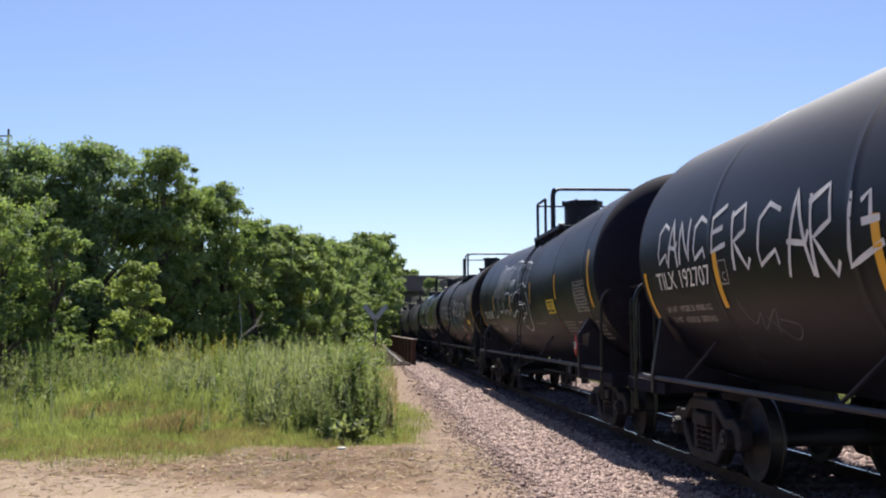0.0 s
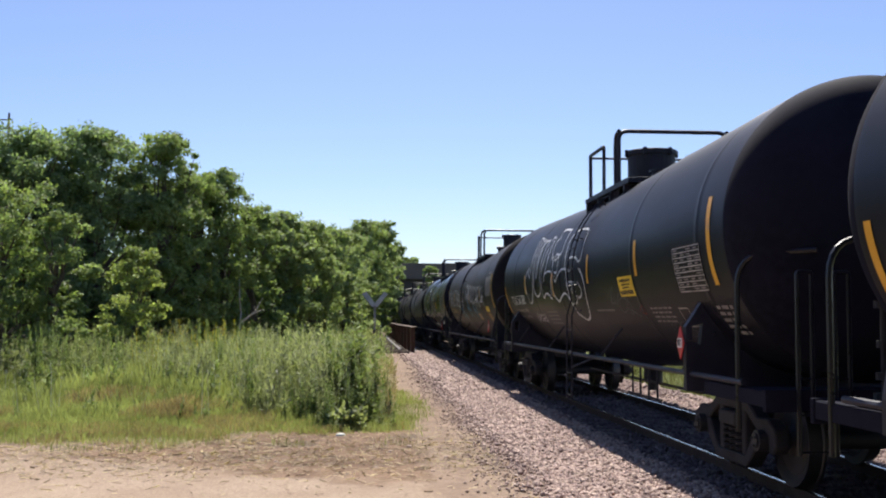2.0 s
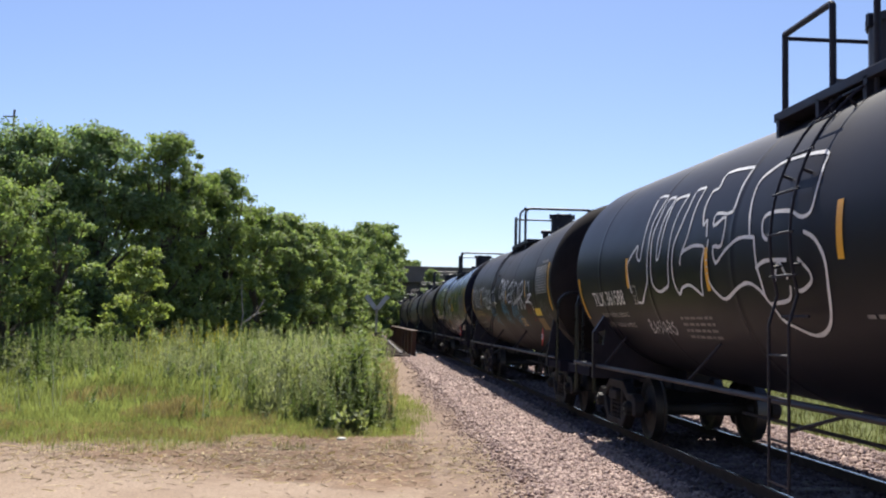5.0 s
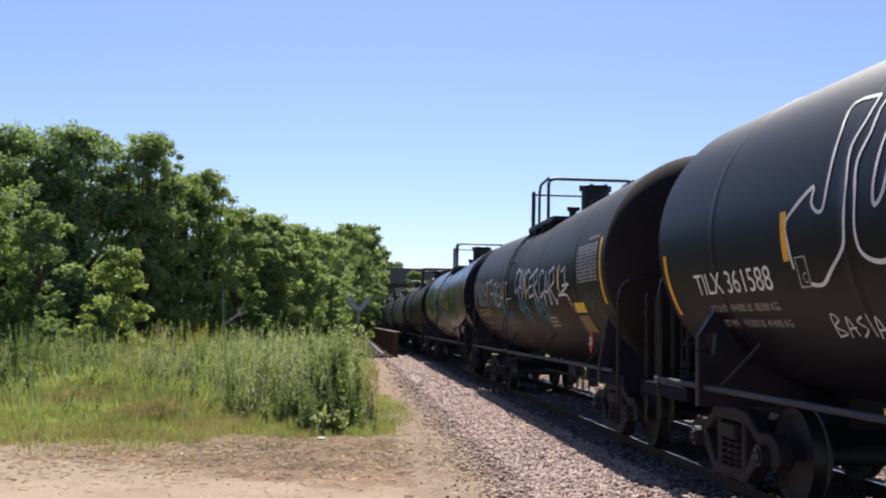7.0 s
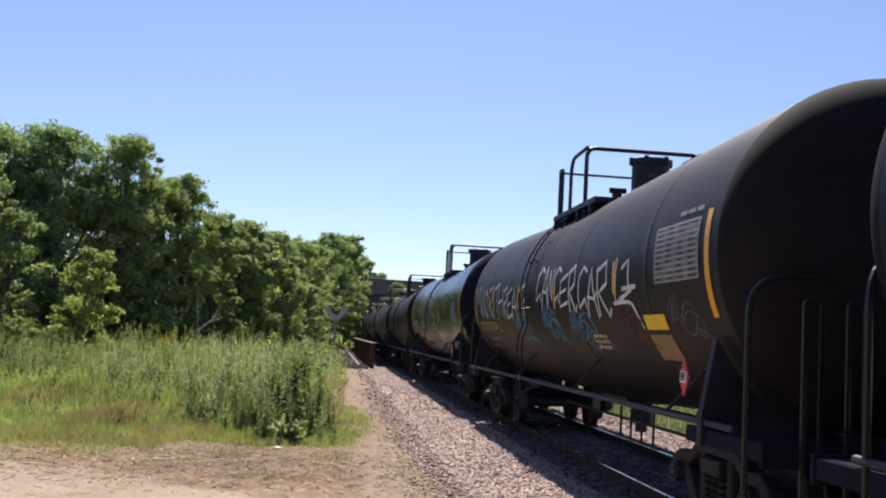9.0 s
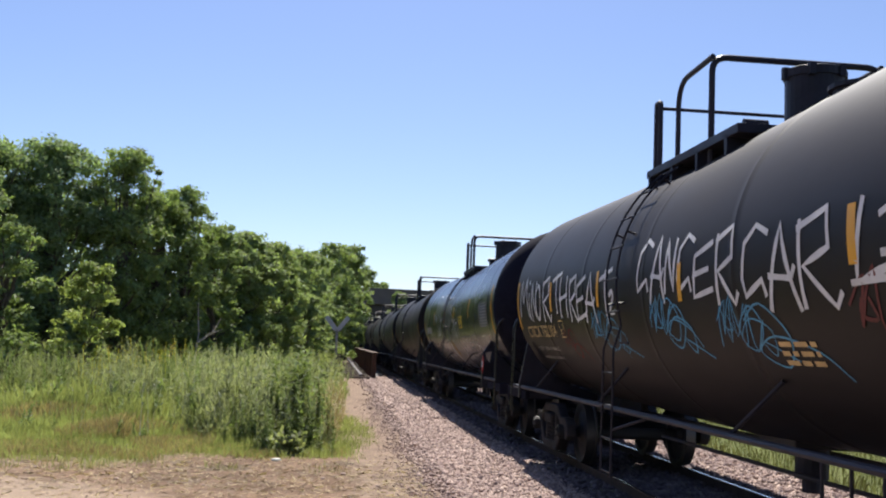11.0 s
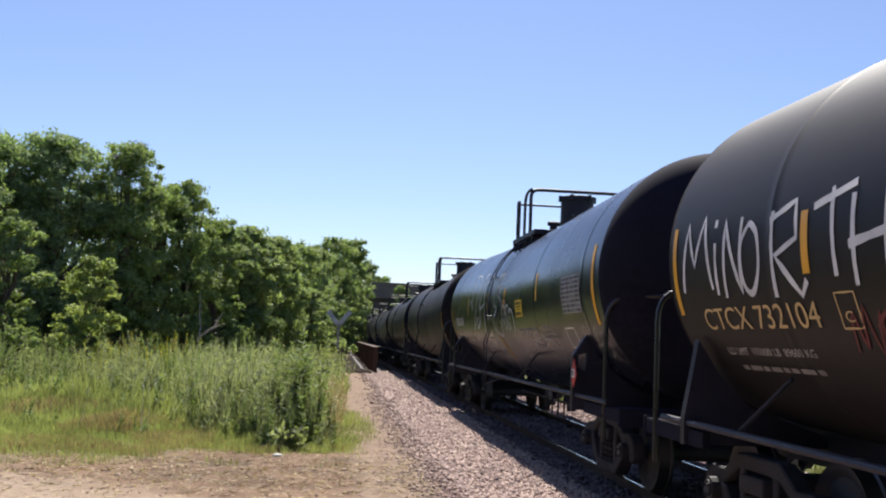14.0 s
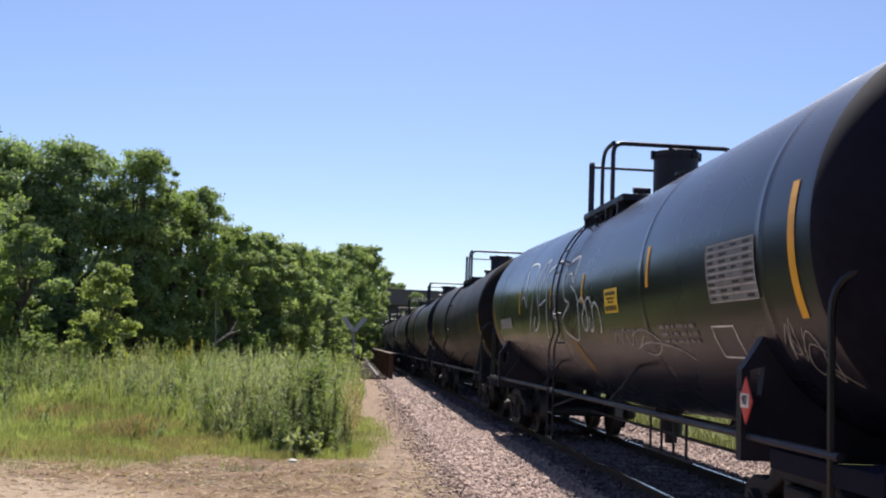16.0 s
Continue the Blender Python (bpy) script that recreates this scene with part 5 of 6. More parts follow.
    for du in (-0.2, 0.2):
        bm = bmesh.new()
        tube(bm, [on_tank(ladder + du, ZC + R * math.sin(a), 0.09) for a in [1.0 - i * 0.1 for i in range(14)]] + [Vector((lx, (ladder + du) * STRETCH, 1.7)), Vector((lx, (ladder + du) * STRETCH, 0.35))], 0.014, 6)
        for a in (0.8, 0.35, -0.15):
            rod(bm, on_arc(ladder + du, a * R, 0.0), on_arc(ladder + du, a * R, 0.1), 0.014, 6)
        if frame_bar:
            part("stile", bm, M_STEEL, frame_bar)
        else:
            tube(bm, [(lx, (ladder + du) * STRETCH, 0.85), (-1.3, (ladder + du * 3.6) * STRETCH, 1.05)], 0.016, 6)
            frame_bar = part("side_ladder", bm, M_STEEL, car, "black side ladder with round rungs")
    ends = [(on_arc(ladder - 0.26, (0.9 - i * 0.22) * R, 0.09), on_arc(ladder + 0.26, (0.9 - i * 0.22) * R, 0.09)) for i in range(7)]
    ends += [((lx, (ladder - 0.2) * STRETCH, z), (lx, (ladder + 0.2) * STRETCH, z)) for z in (0.4, 0.75, 1.1, 1.45)]
    for p, q in ends:
        part("rung", rod(bmesh.new(), p, q, 0.012, 6), M_STEEL, frame_bar)
    for u, z0, z1, w in strips:
        bm = bmesh.new()
        patch(bm, u + w / 2, u - w / 2, z0, z1, 0.006, 8)
        part("reflector_strip", bm, M_YELLOW, car, "yellow reflective strip")
    return car


def placard(car, u, z, s=0.125):
    """A red diamond hazard placard on its holder at the saddle."""
    bm = bmesh.new()
    u = u * STRETCH
    m = pose(-1.535, u, z, 0, 0, 90)
    prism(bm, [(-s * 1.05, 0), (0, -s * 1.45), (s * 1.05, 0), (0, s * 1.45)], 0.012, m)
    p = part("placard", bm, M_PLACRED, car, "red and white diamond hazard placard")
    bm = bmesh.new()
    box(bm, (-1.545, u, z), (0.012, s * 1.25, s * 0.85))
    part("placard_band", bm, M_WHITE, p, "white number band")
    cu = bpy.data.curves.new("text", "FONT")
    cu.body, cu.size, cu.extrude = "1987", 0.105, 0.001
    cu.align_x = cu.align_y = "CENTER"
    ob = bpy.data.objects.new("text", cu)
    me = bpy.data.meshes.new_from_object(ob)
    bpy.data.objects.remove(ob)
    me.transform(Matrix.Translation((-1.556, u, z)) @ Euler((math.pi / 2, 0, -math.pi / 2)).to_matrix().to_4x4() @ Matrix.Diagonal((0.62, 1, 1, 1)))
    me.materials.append(M_INK)
    o = new("placard_number", me)
    o.parent = p
    return p


def notice(car, u0, u1, z0, z1):
    """A yellow notice with dark bars of print."""
    bm = bmesh.new()
    patch(bm, u0, u1, z0, z1, 0.006, 5)
    n = part("notice", bm, M_YSIGN, car, "yellow notice panel with black print")
    bm = bmesh.new()
    h = (z1 - z0)
    for f0, f1, g in ((0.72, 0.86, 0.12), (0.55, 0.63, 0.2), (0.40, 0.48, 0.28), (0.1, 0.3, 0.08)):
        d = (u1 - u0)
        k = 7
        for i in range(k):
            a = u0 + d * (g + (1 - 2 * g) * i / k)
            patch(bm, a, a + d * (1 - 2 * g) / k * 0.75, z0 + h * f0, z0 + h * f1, 0.009, 1)
    part("print", bm, M_INK, n)


CARS = []
# car with the sprayed white name and printed reporting mark
MA, MB, MC, MD = -17.45, 0.55, 18.42, 36.41      # the cars' middles along the train
A = tank_car(MA, 16.8, M_BLACK, "black tank car with white sprayed letters and printed number", ladder=-0.6, dome=-2.0, gate=(0.3, -0.2), hoop=(-1.0, -1.6),
             strips=((6.95, 1.75, 2.33, 0.1), (4.42, 1.85, 2.4, 0.12), (1.22, 1.85, 2.42, 0.12), (-4.4, 1.8, 2.4, 0.12), (-6.9, 1.8, 2.4, 0.1)))
spray_letters(A, (("C", 6.33, 5.92, -0.05, 0.43), ("A", 5.95, 5.59, -0.09, 0.46), ("N", 5.55, 5.14, -0.08, 0.40), ("C", 5.06, 4.63, -0.08, 0.37), ("E", 4.52, 4.07, -0.07, 0.42), ("R", 3.96, 3.48, -0.24, 0.36), ("C", 3.32, 2.78, -0.26, 0.29), ("A", 2.71, 2.23, -0.37, 0.33), ("R", 2.27, 1.78, -0.40, 0.30), ("L", 1.67, 1.09, -0.38, 0.19), ("1", 1.44, 1.11, -0.07, 0.16)), 0.058, "white sprayed block letter")
lettering(A, "reporting_mark", "TILX 192707", 6.48, 4.62, 2.10, M_WHITE, "white printed reporting mark", 0.29)
lettering(A, "load_limit", "LD LMT  197500 LB  89600 KG", 6.45, 4.88, 1.84, M_GREYLET, "small dulled load limit line", 0.1)
lettering(A, "light_weight", "LT WT    65500 LB  29700 KG", 6.42, 4.89, 1.72, M_GREYLET, "small dulled light weight line", 0.1)
frame_lines(A, "plate_mark", 4.34, 4.14, 2.08, 2.31, 0.02, M_GREYLET, "small square plate mark")
lettering(A, "plate_letter", "C", 4.27, 4.19, 2.11, M_GREYLET, "plate letter", 0.13)
spray_lines(A, "faint_tag", [[(0, 1), (0.2, 0.3), (0.5, 0.6), (0.4, 0.1), (0.9, 0.7), (0.7, 0.0)], [(0.6, 0.5), (1.0, -0.2), (1.3, 0.2), (0.9, 0.4)]], 4.1, 1.6, 0.9, 0.35, 0.02, M_FAINT, "faint grey scribbled tag")

# car with outlined lettering, notice and placard
B = tank_car(MB, 18.0, M_BLACK, "black tank car with white outlined lettering and yellow strips", saddle_at=2.58, plate=True, rail_at=1.13, ladders=(-1,), ladder=-0.78, dome=-0.06, gate=(0.76, -0.27), hoop=(-1.06, -1.3), housing=(0.44, 0.64),
             strips=((7.55, 1.78, 2.42, 0.1), (4.48, 2.18, 2.58, 0.11), (1.3, 2.05, 2.5, 0.1), (-1.66, 2.2, 2.65, 0.1), (-4.47, 2.2, 2.66, 0.11), (-7.28, 1.99, 2.89, 0.11)), seams=(-6.9, -4.25, 0.6, 3.5, 6.1))
lettering(B, "reporting_mark", "TILX 361588", 6.72, 4.85, 1.97, M_WHITE, "white printed reporting mark", 0.3)
lettering(B, "load_limit", "LD LMT  194700 LB  88300 KG", 6.5, 4.9, 1.8, M_GREYLET, "small dulled load limit line", 0.1)
lettering(B, "light_weight", "LT WT    91300 LB  41400 KG", 6.35, 4.8, 1.66, M_GREYLET, "small dulled light weight line", 0.1)
frame_lines(B, "plate_mark", 4.33, 4.16, 1.97, 2.20, 0.02, M_GREYLET, "small square plate mark")
lettering(B, "plate_letter", "C", 4.25, 4.18, 2.00, M_GREYLET, "plate letter", 0.12)
spray_path(B, "graffiti_letter", [(4.38, -0.32), (4.41, -0.13), (4.44, 0.04), (4.31, 0.14), (3.98, 0.29), (3.99, 0.17), (3.90, 0.09), (3.79, 0.11), (3.75, 0.38), (3.77, 0.67), (3.81, 0.96), (3.41, 0.93)], 0.042, M_SPRAY, "white sprayed outline of a letter")
spray_path(B, "graffiti_letter", [(3.41, 0.93), (3.43, 0.72), (3.51, 0.52), (3.47, 0.25), (3.49, -0.06), (3.54, -0.21), (3.76, -0.35), (3.96, -0.46), (4.15, -0.45)], 0.042, M_SPRAY, "white sprayed outline of a letter")
spray_path(B, "graffiti_letter", [(2.98, 0.85), (3.27, 0.85), (3.28, 0.59), (3.36, 0.39), (3.33, 0.13), (3.34, -0.12), (3.28, -0.27), (3.07, -0.34), (2.82, -0.31), (2.67, -0.27), (2.62, -0.12), (2.59, 0.15), (2.57, 0.43), (2.48, 0.69), (2.43, 0.80)], 0.042, M_SPRAY, "white sprayed outline of a letter")
spray_path(B, "graffiti_letter", [(2.43, 0.80), (2.89, 0.80), (2.91, 0.58), (2.92, 0.33), (2.96, 0.12), (3.06, 0.04), (3.09, 0.13), (3.08, 0.30), (3.05, 0.55), (2.98, 0.85)], 0.042, M_SPRAY, "white sprayed outline of a letter")
spray_path(B, "graffiti_letter", [(1.89, 0.82), (2.18, 0.82), (2.19, 0.63), (2.27, 0.38), (2.42, 0.18), (2.46, -0.05), (2.44, -0.25), (2.32, -0.39), (2.16, -0.32), (1.92, -0.30), (1.73, -0.35), (1.54, -0.42), (1.51, -0.33), (1.41, -0.06), (1.35, 0.07), (1.57, 0.11), (1.82, 0.11), (2.11, 0.06), (2.16, -0.07)], 0.042, M_SPRAY, "white sprayed outline of a letter")
spray_path(B, "graffiti_letter", [(1.89, 0.82), (1.92, 0.56), (1.92, 0.33), (1.97, 0.21), (2.11, 0.06)], 0.042, M_SPRAY, "white sprayed outline of a letter")
spray_path(B, "graffiti_letter", [(0.60, 0.86), (1.39, 0.93), (1.39, 0.74), (1.55, 0.72), (1.58, 0.52), (1.46, 0.32), (1.38, 0.37), (1.30, 0.18)], 0.042, M_SPRAY, "white sprayed outline of a letter")
spray_path(B, "graffiti_letter", [(0.60, 0.86), (0.65, 0.65), (0.67, 0.38), (1.12, 0.41), (1.13, 0.28), (0.82, 0.34), (0.84, 0.06), (1.08, 0.06), (1.01, -0.11), (0.76, -0.01), (0.39, 0.09), (0.00, 0.07)], 0.042, M_SPRAY, "white sprayed outline of a letter")
spray_path(B, "graffiti_letter", [(1.24, 0.15), (1.28, -0.06), (1.27, -0.27), (1.11, -0.41), (0.88, -0.48), (0.50, -0.38), (0.21, -0.34), (-0.02, -0.41), (-0.12, -0.49)], 0.042, M_SPRAY, "white sprayed outline of a letter")
spray_path(B, "graffiti_letter", [(0.11, 0.09), (0.21, 0.42), (0.21, 0.63), (0.03, 0.72), (-0.28, 0.77), (-1.11, 0.70), (-1.19, 0.56), (-1.19, 0.28), (-1.13, 0.17), (-0.96, 0.16), (-0.75, 0.23), (-0.36, 0.26), (-0.18, 0.22), (-0.20, 0.08), (-0.31, 0.02)], 0.042, M_SPRAY, "white sprayed outline of a letter")
spray_path(B, "graffiti_letter", [(0.00, 0.07), (-0.04, -0.15), (-0.10, -0.35), (-0.12, -0.49), (-0.22, -0.58), (-0.31, -0.70), (-0.49, -0.77), (-0.80, -0.85), (-1.09, -0.78), (-1.27, -0.62), (-1.38, -0.36), (-1.38, -0.19), (-1.24, -0.04), (-1.04, 0.03)], 0.042, M_SPRAY, "white sprayed outline of a letter")
spray_path(B, "graffiti_letter", [(-0.02, -0.22), (-0.24, -0.16), (-0.70, -0.18)], 0.042, M_SPRAY, "white sprayed outline of a letter")
spray_path(B, "graffiti_letter", [(-0.40, -0.36), (-0.52, -0.18), (-0.67, -0.34)], 0.042, M_SPRAY, "white sprayed outline of a letter")
spray_path(B, "graffiti_letter", [(-0.91, -0.18), (-1.09, -0.29), (-1.09, -0.38), (-0.87, -0.45), (-0.76, -0.41)], 0.042, M_SPRAY, "white sprayed outline of a letter")
spray_path(B, "graffiti_letter", [(-0.69, -0.40), (-0.59, -0.52), (-0.19, -0.55)], 0.042, M_SPRAY, "white sprayed outline of a letter")
spray_lines(B, "red_tag", [[(0, 0.5), (0.3, 0.9), (0.35, 0.3), (0.1, 0.4)]], -4.1, 1.66, 0.6, 0.2, 0.03, M_RED, "small dull red scrawl")
spray_lines(B, "white_tag", [[(0, 0), (0.1, 1), (0.35, 0.8), (0.05, 0.5), (0.4, 0.2), (0.0, 0.05)], [(0.5, 0.0), (0.7, 0.9), (0.85, 0.1)], [(0.55, 0.4), (0.9, 0.45)], [(1.3, 0.9), (1.05, 0.7), (1.3, 0.4), (1.0, 0.05)], [(1.5, 1.0), (1.5, 0.1)], [(1.65, 0.0), (1.8, 0.9), (2.0, 0.0)], [(1.7, 0.35), (2.05, 0.4)],
                               [(2.15, 0.0), (2.25, 0.95), (2.5, 0.6), (2.2, 0.45), (2.55, 0.0)], [(2.9, 0.9), (2.65, 0.65), (2.9, 0.4), (2.6, 0.0)]], 4.1, 1.58, 0.38, 0.2, 0.02, M_SPRAY, "small white tag")
notice(B, -3.49, -4.23, 1.95, 2.22)
panel_table(B, -6.08, -6.98, 1.95, 2.43, 9, 4, M_BLACK, "white stencilled inspection table")
bars(B, "small_print", -4.6, -5.45, 1.77, 4, M_DULL, "small pale print", 0.022, 0.032, 3)
bars(B, "small_print", -1.8, -2.8, 1.76, 1, M_DULL, "small pale print", 0.03, 0.03, 4)
bars(B, "small_print", 2.6, 1.5, 1.76, 4, M_DULL, "small pale print", 0.03, 0.04, 14)
frame_lines(B, "card_frame", -5.7, -6.02, 1.56, 1.77, 0.02, M_GREYLET, "pale outlined card panel")
bars(B, "small_print", -6.95, -7.4, 1.75, 5, M_DULL, "small pale print", 0.035, 0.03, 21)
placard(B, -6.4, 1.38)

# brownish car with sprayed words
C = tank_car(MC, 16.85, M_BROWN, "brownish-black tank car with white and blue sprayed words", ladder=0.93, dome=-0.48, gate=(1.66, 1.52), hoop=(0.9, -0.1), housing=(0.3, 0.56),
             strips=((7.02, 2.0, 2.78, 0.09), (4.46, 2.22, 2.64, 0.1), (1.85, 2.2, 2.62, 0.1), (-1.0, 2.15, 2.5, 0.1), (-4.05, 2.25, 2.62, 0.1), (-6.9, 1.95, 2.88, 0.11)), seams=(-5.2, -2.2, 0.1, 2.6, 5.0))
spray_letters(C, (("M", 6.83, 6.13, -0.24, 0.38), ("i", 6.16, 5.92, -0.29, 0.36), ("N", 5.90, 5.47, -0.32, 0.29), ("O", 5.56, 5.16, -0.30, 0.23), ("R", 5.03, 4.46, -0.35, 0.30), ("T", 4.33, 3.80, -0.25, 0.32), ("H", 3.88, 3.39, -0.32, 0.24), ("R", 3.31, 2.85, -0.38, 0.22), ("E", 2.93, 2.42, -0.42, 0.18), ("A", 2.47, 1.95, -0.41, 0.19), ("T", 1.76, 1.22, -0.44, 0.19), ("2", 1.36, 1.14, -0.33, -0.08)), 0.06, "white sprayed letter")
spray_letters(C, (("C", 0.29, -0.16, -0.16, 0.38), ("A", -0.15, -0.59, -0.27, 0.38), ("N", -0.59, -0.91, -0.20, 0.31), ("C", -0.93, -1.36, -0.22, 0.31), ("E", -1.32, -1.83, -0.31, 0.19), ("R", -1.84, -2.31, -0.35, 0.27), ("C", -2.38, -2.87, -0.33, 0.22), ("A", -2.82, -3.31, -0.43, 0.18), ("R", -3.29, -3.88, -0.43, 0.21), ("L", -4.03, -4.74, -0.32, 0.22), ("1", -4.30, -4.93, -0.17, 0.17)), 0.058, "white sprayed block letter")
spray_path(C, "graffiti_tail", [(-3.99, -0.29), (-4.59, -0.29), (-4.76, -0.42), (-4.85, -0.58)], 0.05, M_SPRAY, "white sprayed flourish")
lettering(C, "reporting_mark", "CTCX 732104", 6.5, 4.42, 1.87, M_TAN, "tan printed reporting mark", 0.26)
lettering(C, "load_limit", "LD LMT  197600 LB  89600 KG", 6.3, 4.72, 1.67, M_GREYLET, "small dulled load limit line", 0.09)
bars(C, "small_print", 6.2, 4.72, 1.55, 1, M_DULL, "small pale print", 0.035, 0.03, 8)
lettering(C, "plate_letter", "C", 4.08, 3.98, 1.9, M_TAN, "plate letter", 0.1)
frame_lines(C, "plate_mark", 4.15, 3.91, 1.86, 2.08, 0.018, M_TAN, "small square plate mark")
SCRAWL = [[(0, 0.1), (0.15, 0.9), (0.2, 0.2), (0.35, 1.0), (0.42, 0.1), (0.6, 0.9), (0.55, 0.0), (0.8, 0.6)], [(0.5, 0.6), (0.8, 0.9), (1.1, 0.3), (0.9, -0.3), (0.6, 0.0), (0.9, 0.3), (1.4, 0.0), (1.6, -0.5)]]
LOOPS = [[(0, 0.5), (0.3, 0.9), (0.1, 0.2), (0.45, 1.0), (0.4, 0.15), (0.75, 0.8)], [(0.5, 0.35), (0.85, 0.75), (1.05, 0.35), (0.75, -0.15), (0.5, 0.1), (0.8, 0.5), (1.2, 0.25), (1.1, -0.25), (0.95, 0.05), (1.5, -0.35)], [(0.2, 0.6), (0.15, 0.35), (0.35, 0.3), (0.3, 0.6)]]
spray_lines(C, "blue_tag", SCRAWL, 2.3, 1.80, 0.75, 0.40, 0.016, M_BLUE, "blue sprayed tag")
spray_lines(C, "blue_tag", SCRAWL, -0.05, 1.90, 0.75, 0.34, 0.018, M_BLUE, "blue sprayed tag")
spray_lines(C, "blue_tag", LOOPS, -1.75, 1.78, 0.8, 0.40, 0.016, M_BLUE, "blue sprayed tag")
spray_lines(C, "blue_tag", LOOPS, 2.35, 1.76, 1.15, 0.42, 0.019, M_BLUE, "blue sprayed tag")
spray_lines(C, "blue_tag", LOOPS, -0.05, 1.8, 0.9, 0.46, 0.022, M_BLUE, "blue sprayed tag")
spray_lines(C, "blue_tag", SCRAWL, -1.7, 1.72, 1.15, 0.42, 0.020, M_BLUE, "blue sprayed tag")
spray_lines(C, "red_tag", SCRAWL, 4.1, 1.68, 0.7, 0.34, 0.031, M_RED, "dull red sprayed tag")
spray_lines(C, "red_tag", LOOPS, -3.9, 1.8, 0.8, 0.45, 0.031, M_RED, "dull red sprayed tag")
spray_lines(C, "faint_tag", LOOPS, -5.7, 1.85, 0.7, 0.35, 0.018, M_FAINT, "faint grey tag")
panel_table(C, -5.5, -6.7, 2.3, 2.83, 10, 4, M_BOARD, "grey stencilled inspection table")
bars(C, "small_print", -6.1, -6.7, 2.9, 1, M_DULL, "small pale print", 0.04, 0.03, 5)
for z0, z1, m in ((1.85, 2.0, M_YSIGN), (1.55, 1.8, M_DIRTYYELLOW)):
    bm = bmesh.new()
    patch(bm, -4.95, -5.6, z0, z1, 0.006, 4)
    part("notice", bm, m, C, "yellow notice panel")
bars(C, "small_print", -2.74, -3.3, 1.76, 3, M_TAN, "small tan print", 0.035, 0.03, 6)
placard(C, -6.5, 1.42, 0.12)

spray_lines(B, "faint_tag", LOOPS, -2.7, 1.78, 0.9, 0.34, 0.014, M_FAINT, "faint grey tag")
spray_lines(B, "faint_tag", SCRAWL, -5.0, 1.48, 0.7, 0.18, 0.012, M_FAINT, "faint grey tag")

# glossy car with a thin outlined tag
D = tank_car(MD, 18.0, M_GLOSS, "glossy blue-black tank car with thin white outlined tag", saddle_at=2.58, plate=True, rail_at=1.13, ladders=(), ladder=0.5, dome=-0.15, gate=(1.33, 1.2), hoop=(0.57, -0.04), housing=(0.34, 0.63),
             strips=((7.35, 1.85, 2.5, 0.1), (4.1, 2.3, 2.7, 0.09), (1.2, 2.3, 2.7, 0.09), (-0.95, 2.3, 2.7, 0.09), (-3.94, 2.35, 2.78, 0.09), (-7.42, 1.95, 2.92, 0.11)), seams=(-6.85, -3.7, 0.7, 4.0, 6.5))
spray_path(D, "graffiti_letter", [(3.97, 0.03), (3.69, 0.18), (3.30, -0.04), (3.55, 0.43), (3.82, 0.73), (3.39, 0.78), (2.85, 0.65), (2.73, 0.18), (2.95, -0.20), (3.38, -0.49)], 0.036, M_SPRAY, "thin white sprayed outline of a letter")
spray_path(D, "graffiti_letter", [(2.52, -0.21), (2.85, -0.40), (2.66, -0.45), (2.16, -0.22), (2.43, 0.26), (2.35, 0.61), (2.03, 0.74), (1.93, 0.53), (2.07, 0.29), (2.11, -0.04), (1.54, 0.03), (1.55, -0.24), (1.81, -0.60)], 0.036, M_SPRAY, "thin white sprayed outline of a letter")
spray_path(D, "graffiti_letter", [(1.49, 0.03), (1.75, 0.41), (1.50, 0.54), (0.86, 0.61), (0.88, 0.27), (0.98, 0.10), (0.83, -0.13), (1.10, -0.23), (0.83, -0.30), (1.03, -0.61)], 0.036, M_SPRAY, "thin white sprayed outline of a letter")
spray_path(D, "graffiti_letter", [(0.09, 0.18), (0.12, 0.30), (-0.13, 0.33), (-0.36, 0.19), (-0.37, 0.56), (0.06, 0.54), (0.36, 0.41), (0.36, 0.23), (0.13, -0.03), (-0.17, -0.10), (0.18, -0.23), (0.36, -0.31), (0.30, -0.48), (-0.15, -0.61), (-0.43, -0.61), (-0.69, -0.30), (-0.68, -0.06), (-0.49, 0.06), (-0.19, 0.15)], 0.036, M_SPRAY, "thin white sprayed outline of a letter")
spray_path(D, "graffiti_letter", [(-0.75, -0.10), (-0.95, -0.06), (-1.15, -0.20), (-1.14, -0.42), (-0.93, -0.50), (-0.89, -0.34), (-1.14, -0.12), (-1.34, -0.07), (-1.49, -0.21), (-1.41, -0.46), (-1.21, -0.50), (-1.30, -0.31)], 0.036, M_SPRAY, "thin white sprayed outline of a letter")
spray_path(D, "graffiti_letter", [(-1.49, -0.21), (-1.64, -0.14), (-1.82, -0.25), (-1.82, -0.43), (-1.73, -0.54)], 0.036, M_SPRAY, "thin white sprayed outline of a letter")
spray_lines(D, "faint_tag", SCRAWL, -2.2, 1.72, 1.6, 0.25, 0.02, M_GREYLET, "thin pale scrawl")
spray_lines(D, "faint_tag", LOOPS, -6.9, 1.6, 0.5, 0.4, 0.012, M_GREYLET, "thin pale scrawl")
bars(D, "reporting_mark", 6.6, 5.1, 2.06, 1, M_GREYLET, "dulled printed mark too faint to read", 0.2, 0.03, 12)
notice(D, -2.15, -2.75, 2.13, 2.42)
panel_table(D, -5.72, -6.76, 2.12, 2.6, 8, 4, M_BOARD, "grey stencilled inspection table")
bars(D, "small_print", -2.2, -3.6, 1.9, 1, M_DULL, "small pale print", 0.03, 0.03, 7)
bars(D, "small_print", -4.1, -5.2, 1.92, 3, M_DULL, "small pale print", 0.035, 0.035, 9)
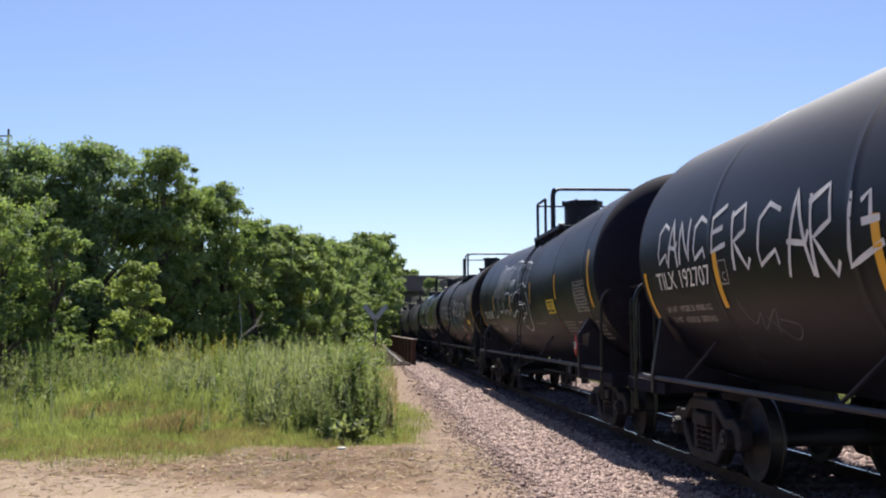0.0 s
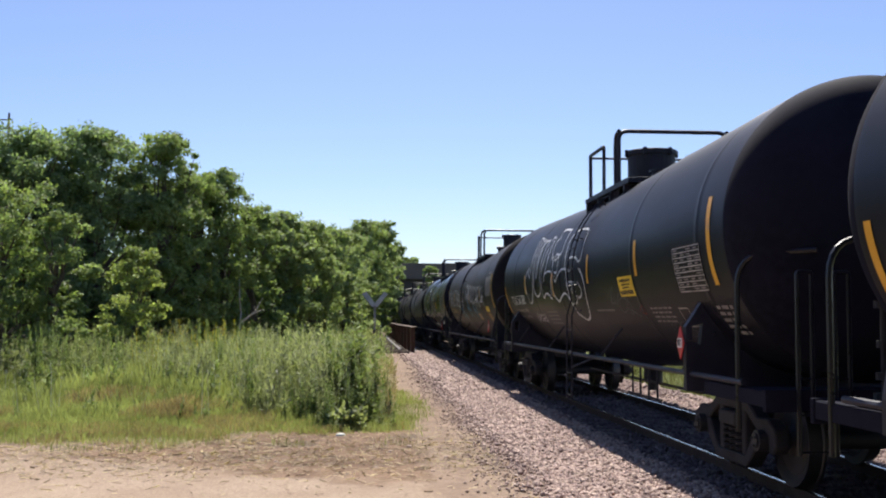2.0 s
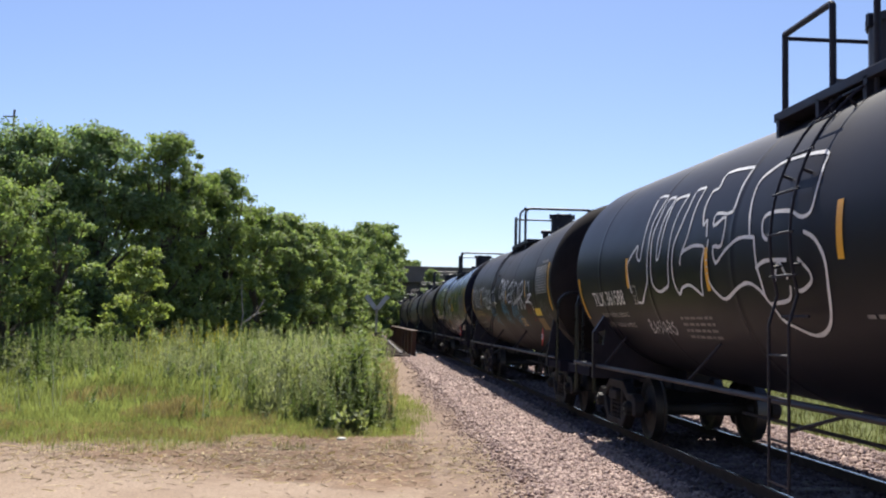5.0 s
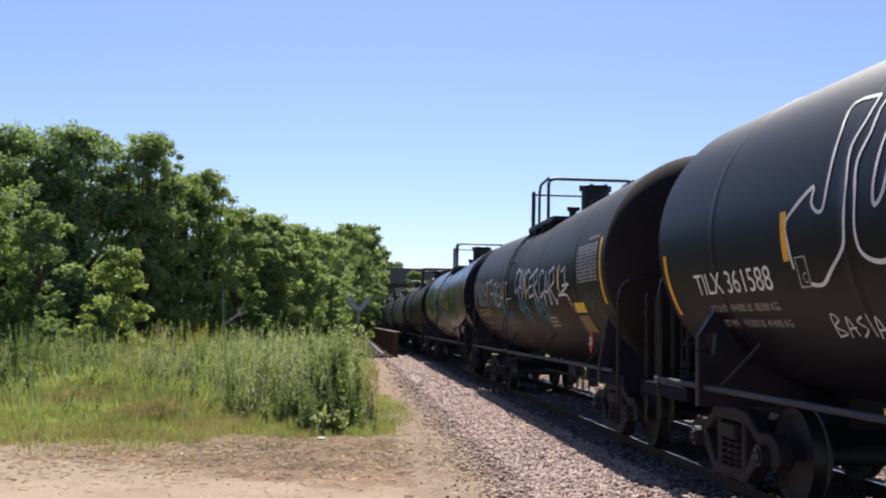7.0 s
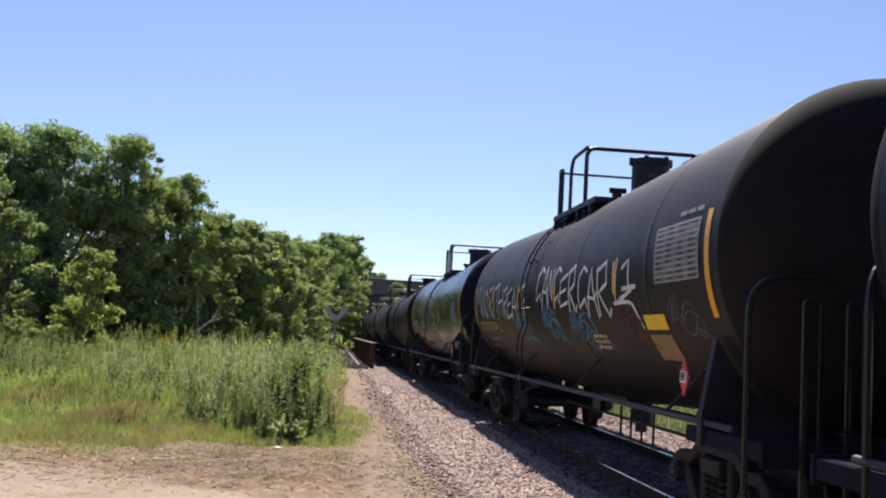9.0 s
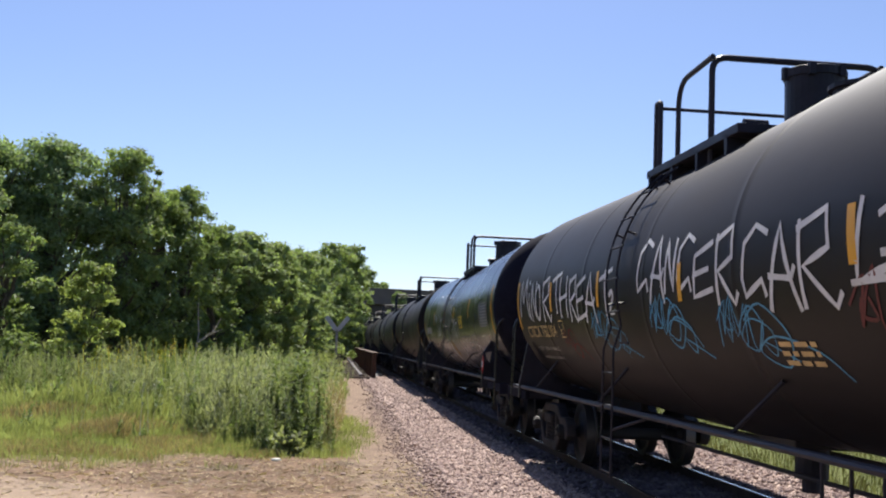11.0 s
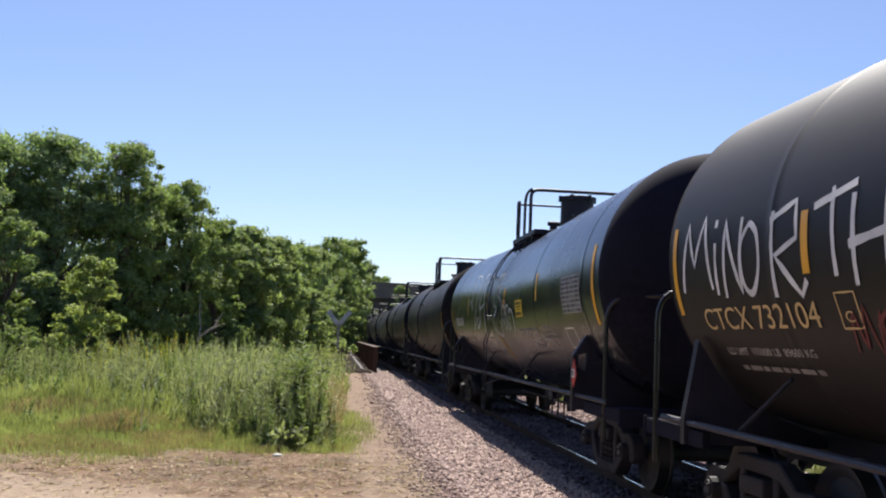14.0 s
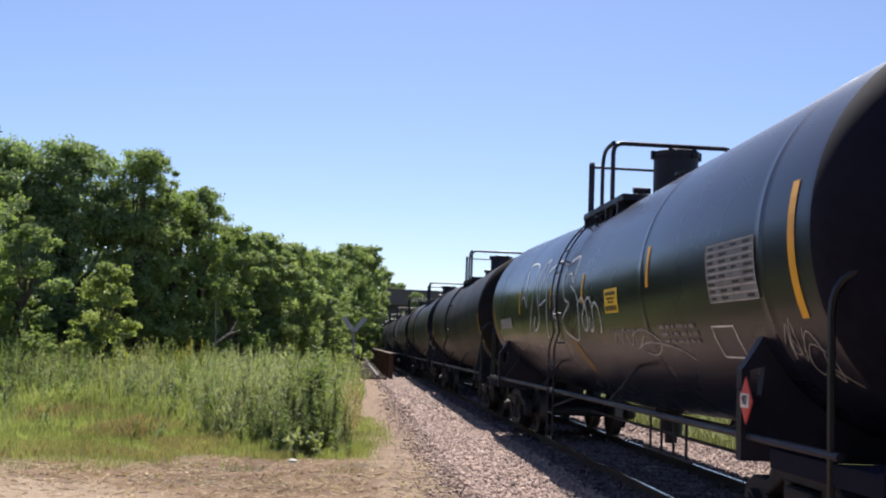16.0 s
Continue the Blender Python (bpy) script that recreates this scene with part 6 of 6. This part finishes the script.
frame_lines(D, "card_frame", -5.55, -6.05, 1.66, 1.92, 0.02, M_WHITE, "pale outlined card panel")
bm = bmesh.new()
stroke(bm, [(0.05, arc(1.9)), (-0.42, arc(1.42))], 0.3, 0.007)
part("scuff", bm, M_DIRTYYELLOW, D, "dulled yellow diagonal smear")
placard(D, -6.68, 1.33, 0.125)

# the cars behind, of the same kind
FAR = ((54.3, 16.6, M_BROWN, "dusty brown tank car further back in the train"), (71.9, 17.4, M_FARPAINT, "weathered black tank car further back in the train"))
E1, E2 = [tank_car(m, l, p, s, ladder=0.5, dome=-0.2, strips=((7.0, 1.8, 2.4, 0.1), (-7.0, 1.8, 2.5, 0.1)), detail=False) for m, l, p, s in FAR]
CARS = [(A, MA), (B, MB), (C, MC), (D, MD), (E1, 54.3), (E2, 71.9)]
for i in range(7):
    mid = 89.8 + 18.0 * i
    CARS.append((copy_thing(E2, pose(XC, mid - way(0), 0)), mid))


def build_bird():
    b = thing("bird", pose(0.2, 22, 5), "small dark bird in flight", "bird")
    bm = bmesh.new()
    lathe(bm, [(-0.09, 0.002), (-0.06, 0.018), (0.0, 0.028), (0.05, 0.02), (0.075, 0.016), (0.095, 0.002)], 10, "X")
    prism(bm, [(-0.14, -0.02), (-0.07, -0.006), (-0.07, 0.006), (-0.14, 0.02)], 0.004, pose(0, 0, 0, 90, 0, 0))
    bmesh.ops.scale(bm, vec=(0.72, 0.72, 0.72), verts=bm.verts)
    part("body", bm, M_BIRD, b, smooth=True)
    wings = []
    for s in (1, -1):
        bm = bmesh.new()
        prism(bm, [(-0.035, 0), (0.035, 0), (0.02, s * 0.08), (-0.03, s * 0.16), (-0.05, s * 0.08)], 0.004, pose(0, 0, 0, -90, 0, 0))
        bmesh.ops.scale(bm, vec=(0.72, 0.72, 0.72), verts=bm.verts)
        wings.append(part("wing", bm, M_BIRD, b))
    return b, wings


BIRD, WINGS = build_bird()


# ---- what moves ----
def motions():
    for car, mid in CARS:
        walk(car, [(t * 0.8, pose(XC, mid - way(t * 0.8), 0)) for t in range(21)])
    for car, mid in CARS[:6]:
        for tk in car.children:
            for ws in tk.children:
                if ws.name.startswith("wheelset"):
                    x, y, z = ws.location
                    walk(ws, [(t / 7.5, pose(x, y, z, math.degrees((way(t / 7.5) - way(0)) / WHEEL_R))) for t in range(121)])
    # the bird crosses the sky to the right, low over the meadow's end
    walk(BIRD, [(0.0, pose(-158, 24, 5.2)), (14.3, pose(-0.95, 22, 5.24)), (14.4, pose(0.18, 22, 5.29)), (14.6, pose(2.4, 22, 5.4)), (14.8, pose(4.48, 22, 5.44)), (16.0, pose(17, 24, 5.6))])
    for k, w in enumerate(WINGS):
        s = 1 if k == 0 else -1
        walk(w, [(t / 10, pose(0, 0, 0, s * 38 * math.sin(t * 2.1))) for t in range(161)])


motions()
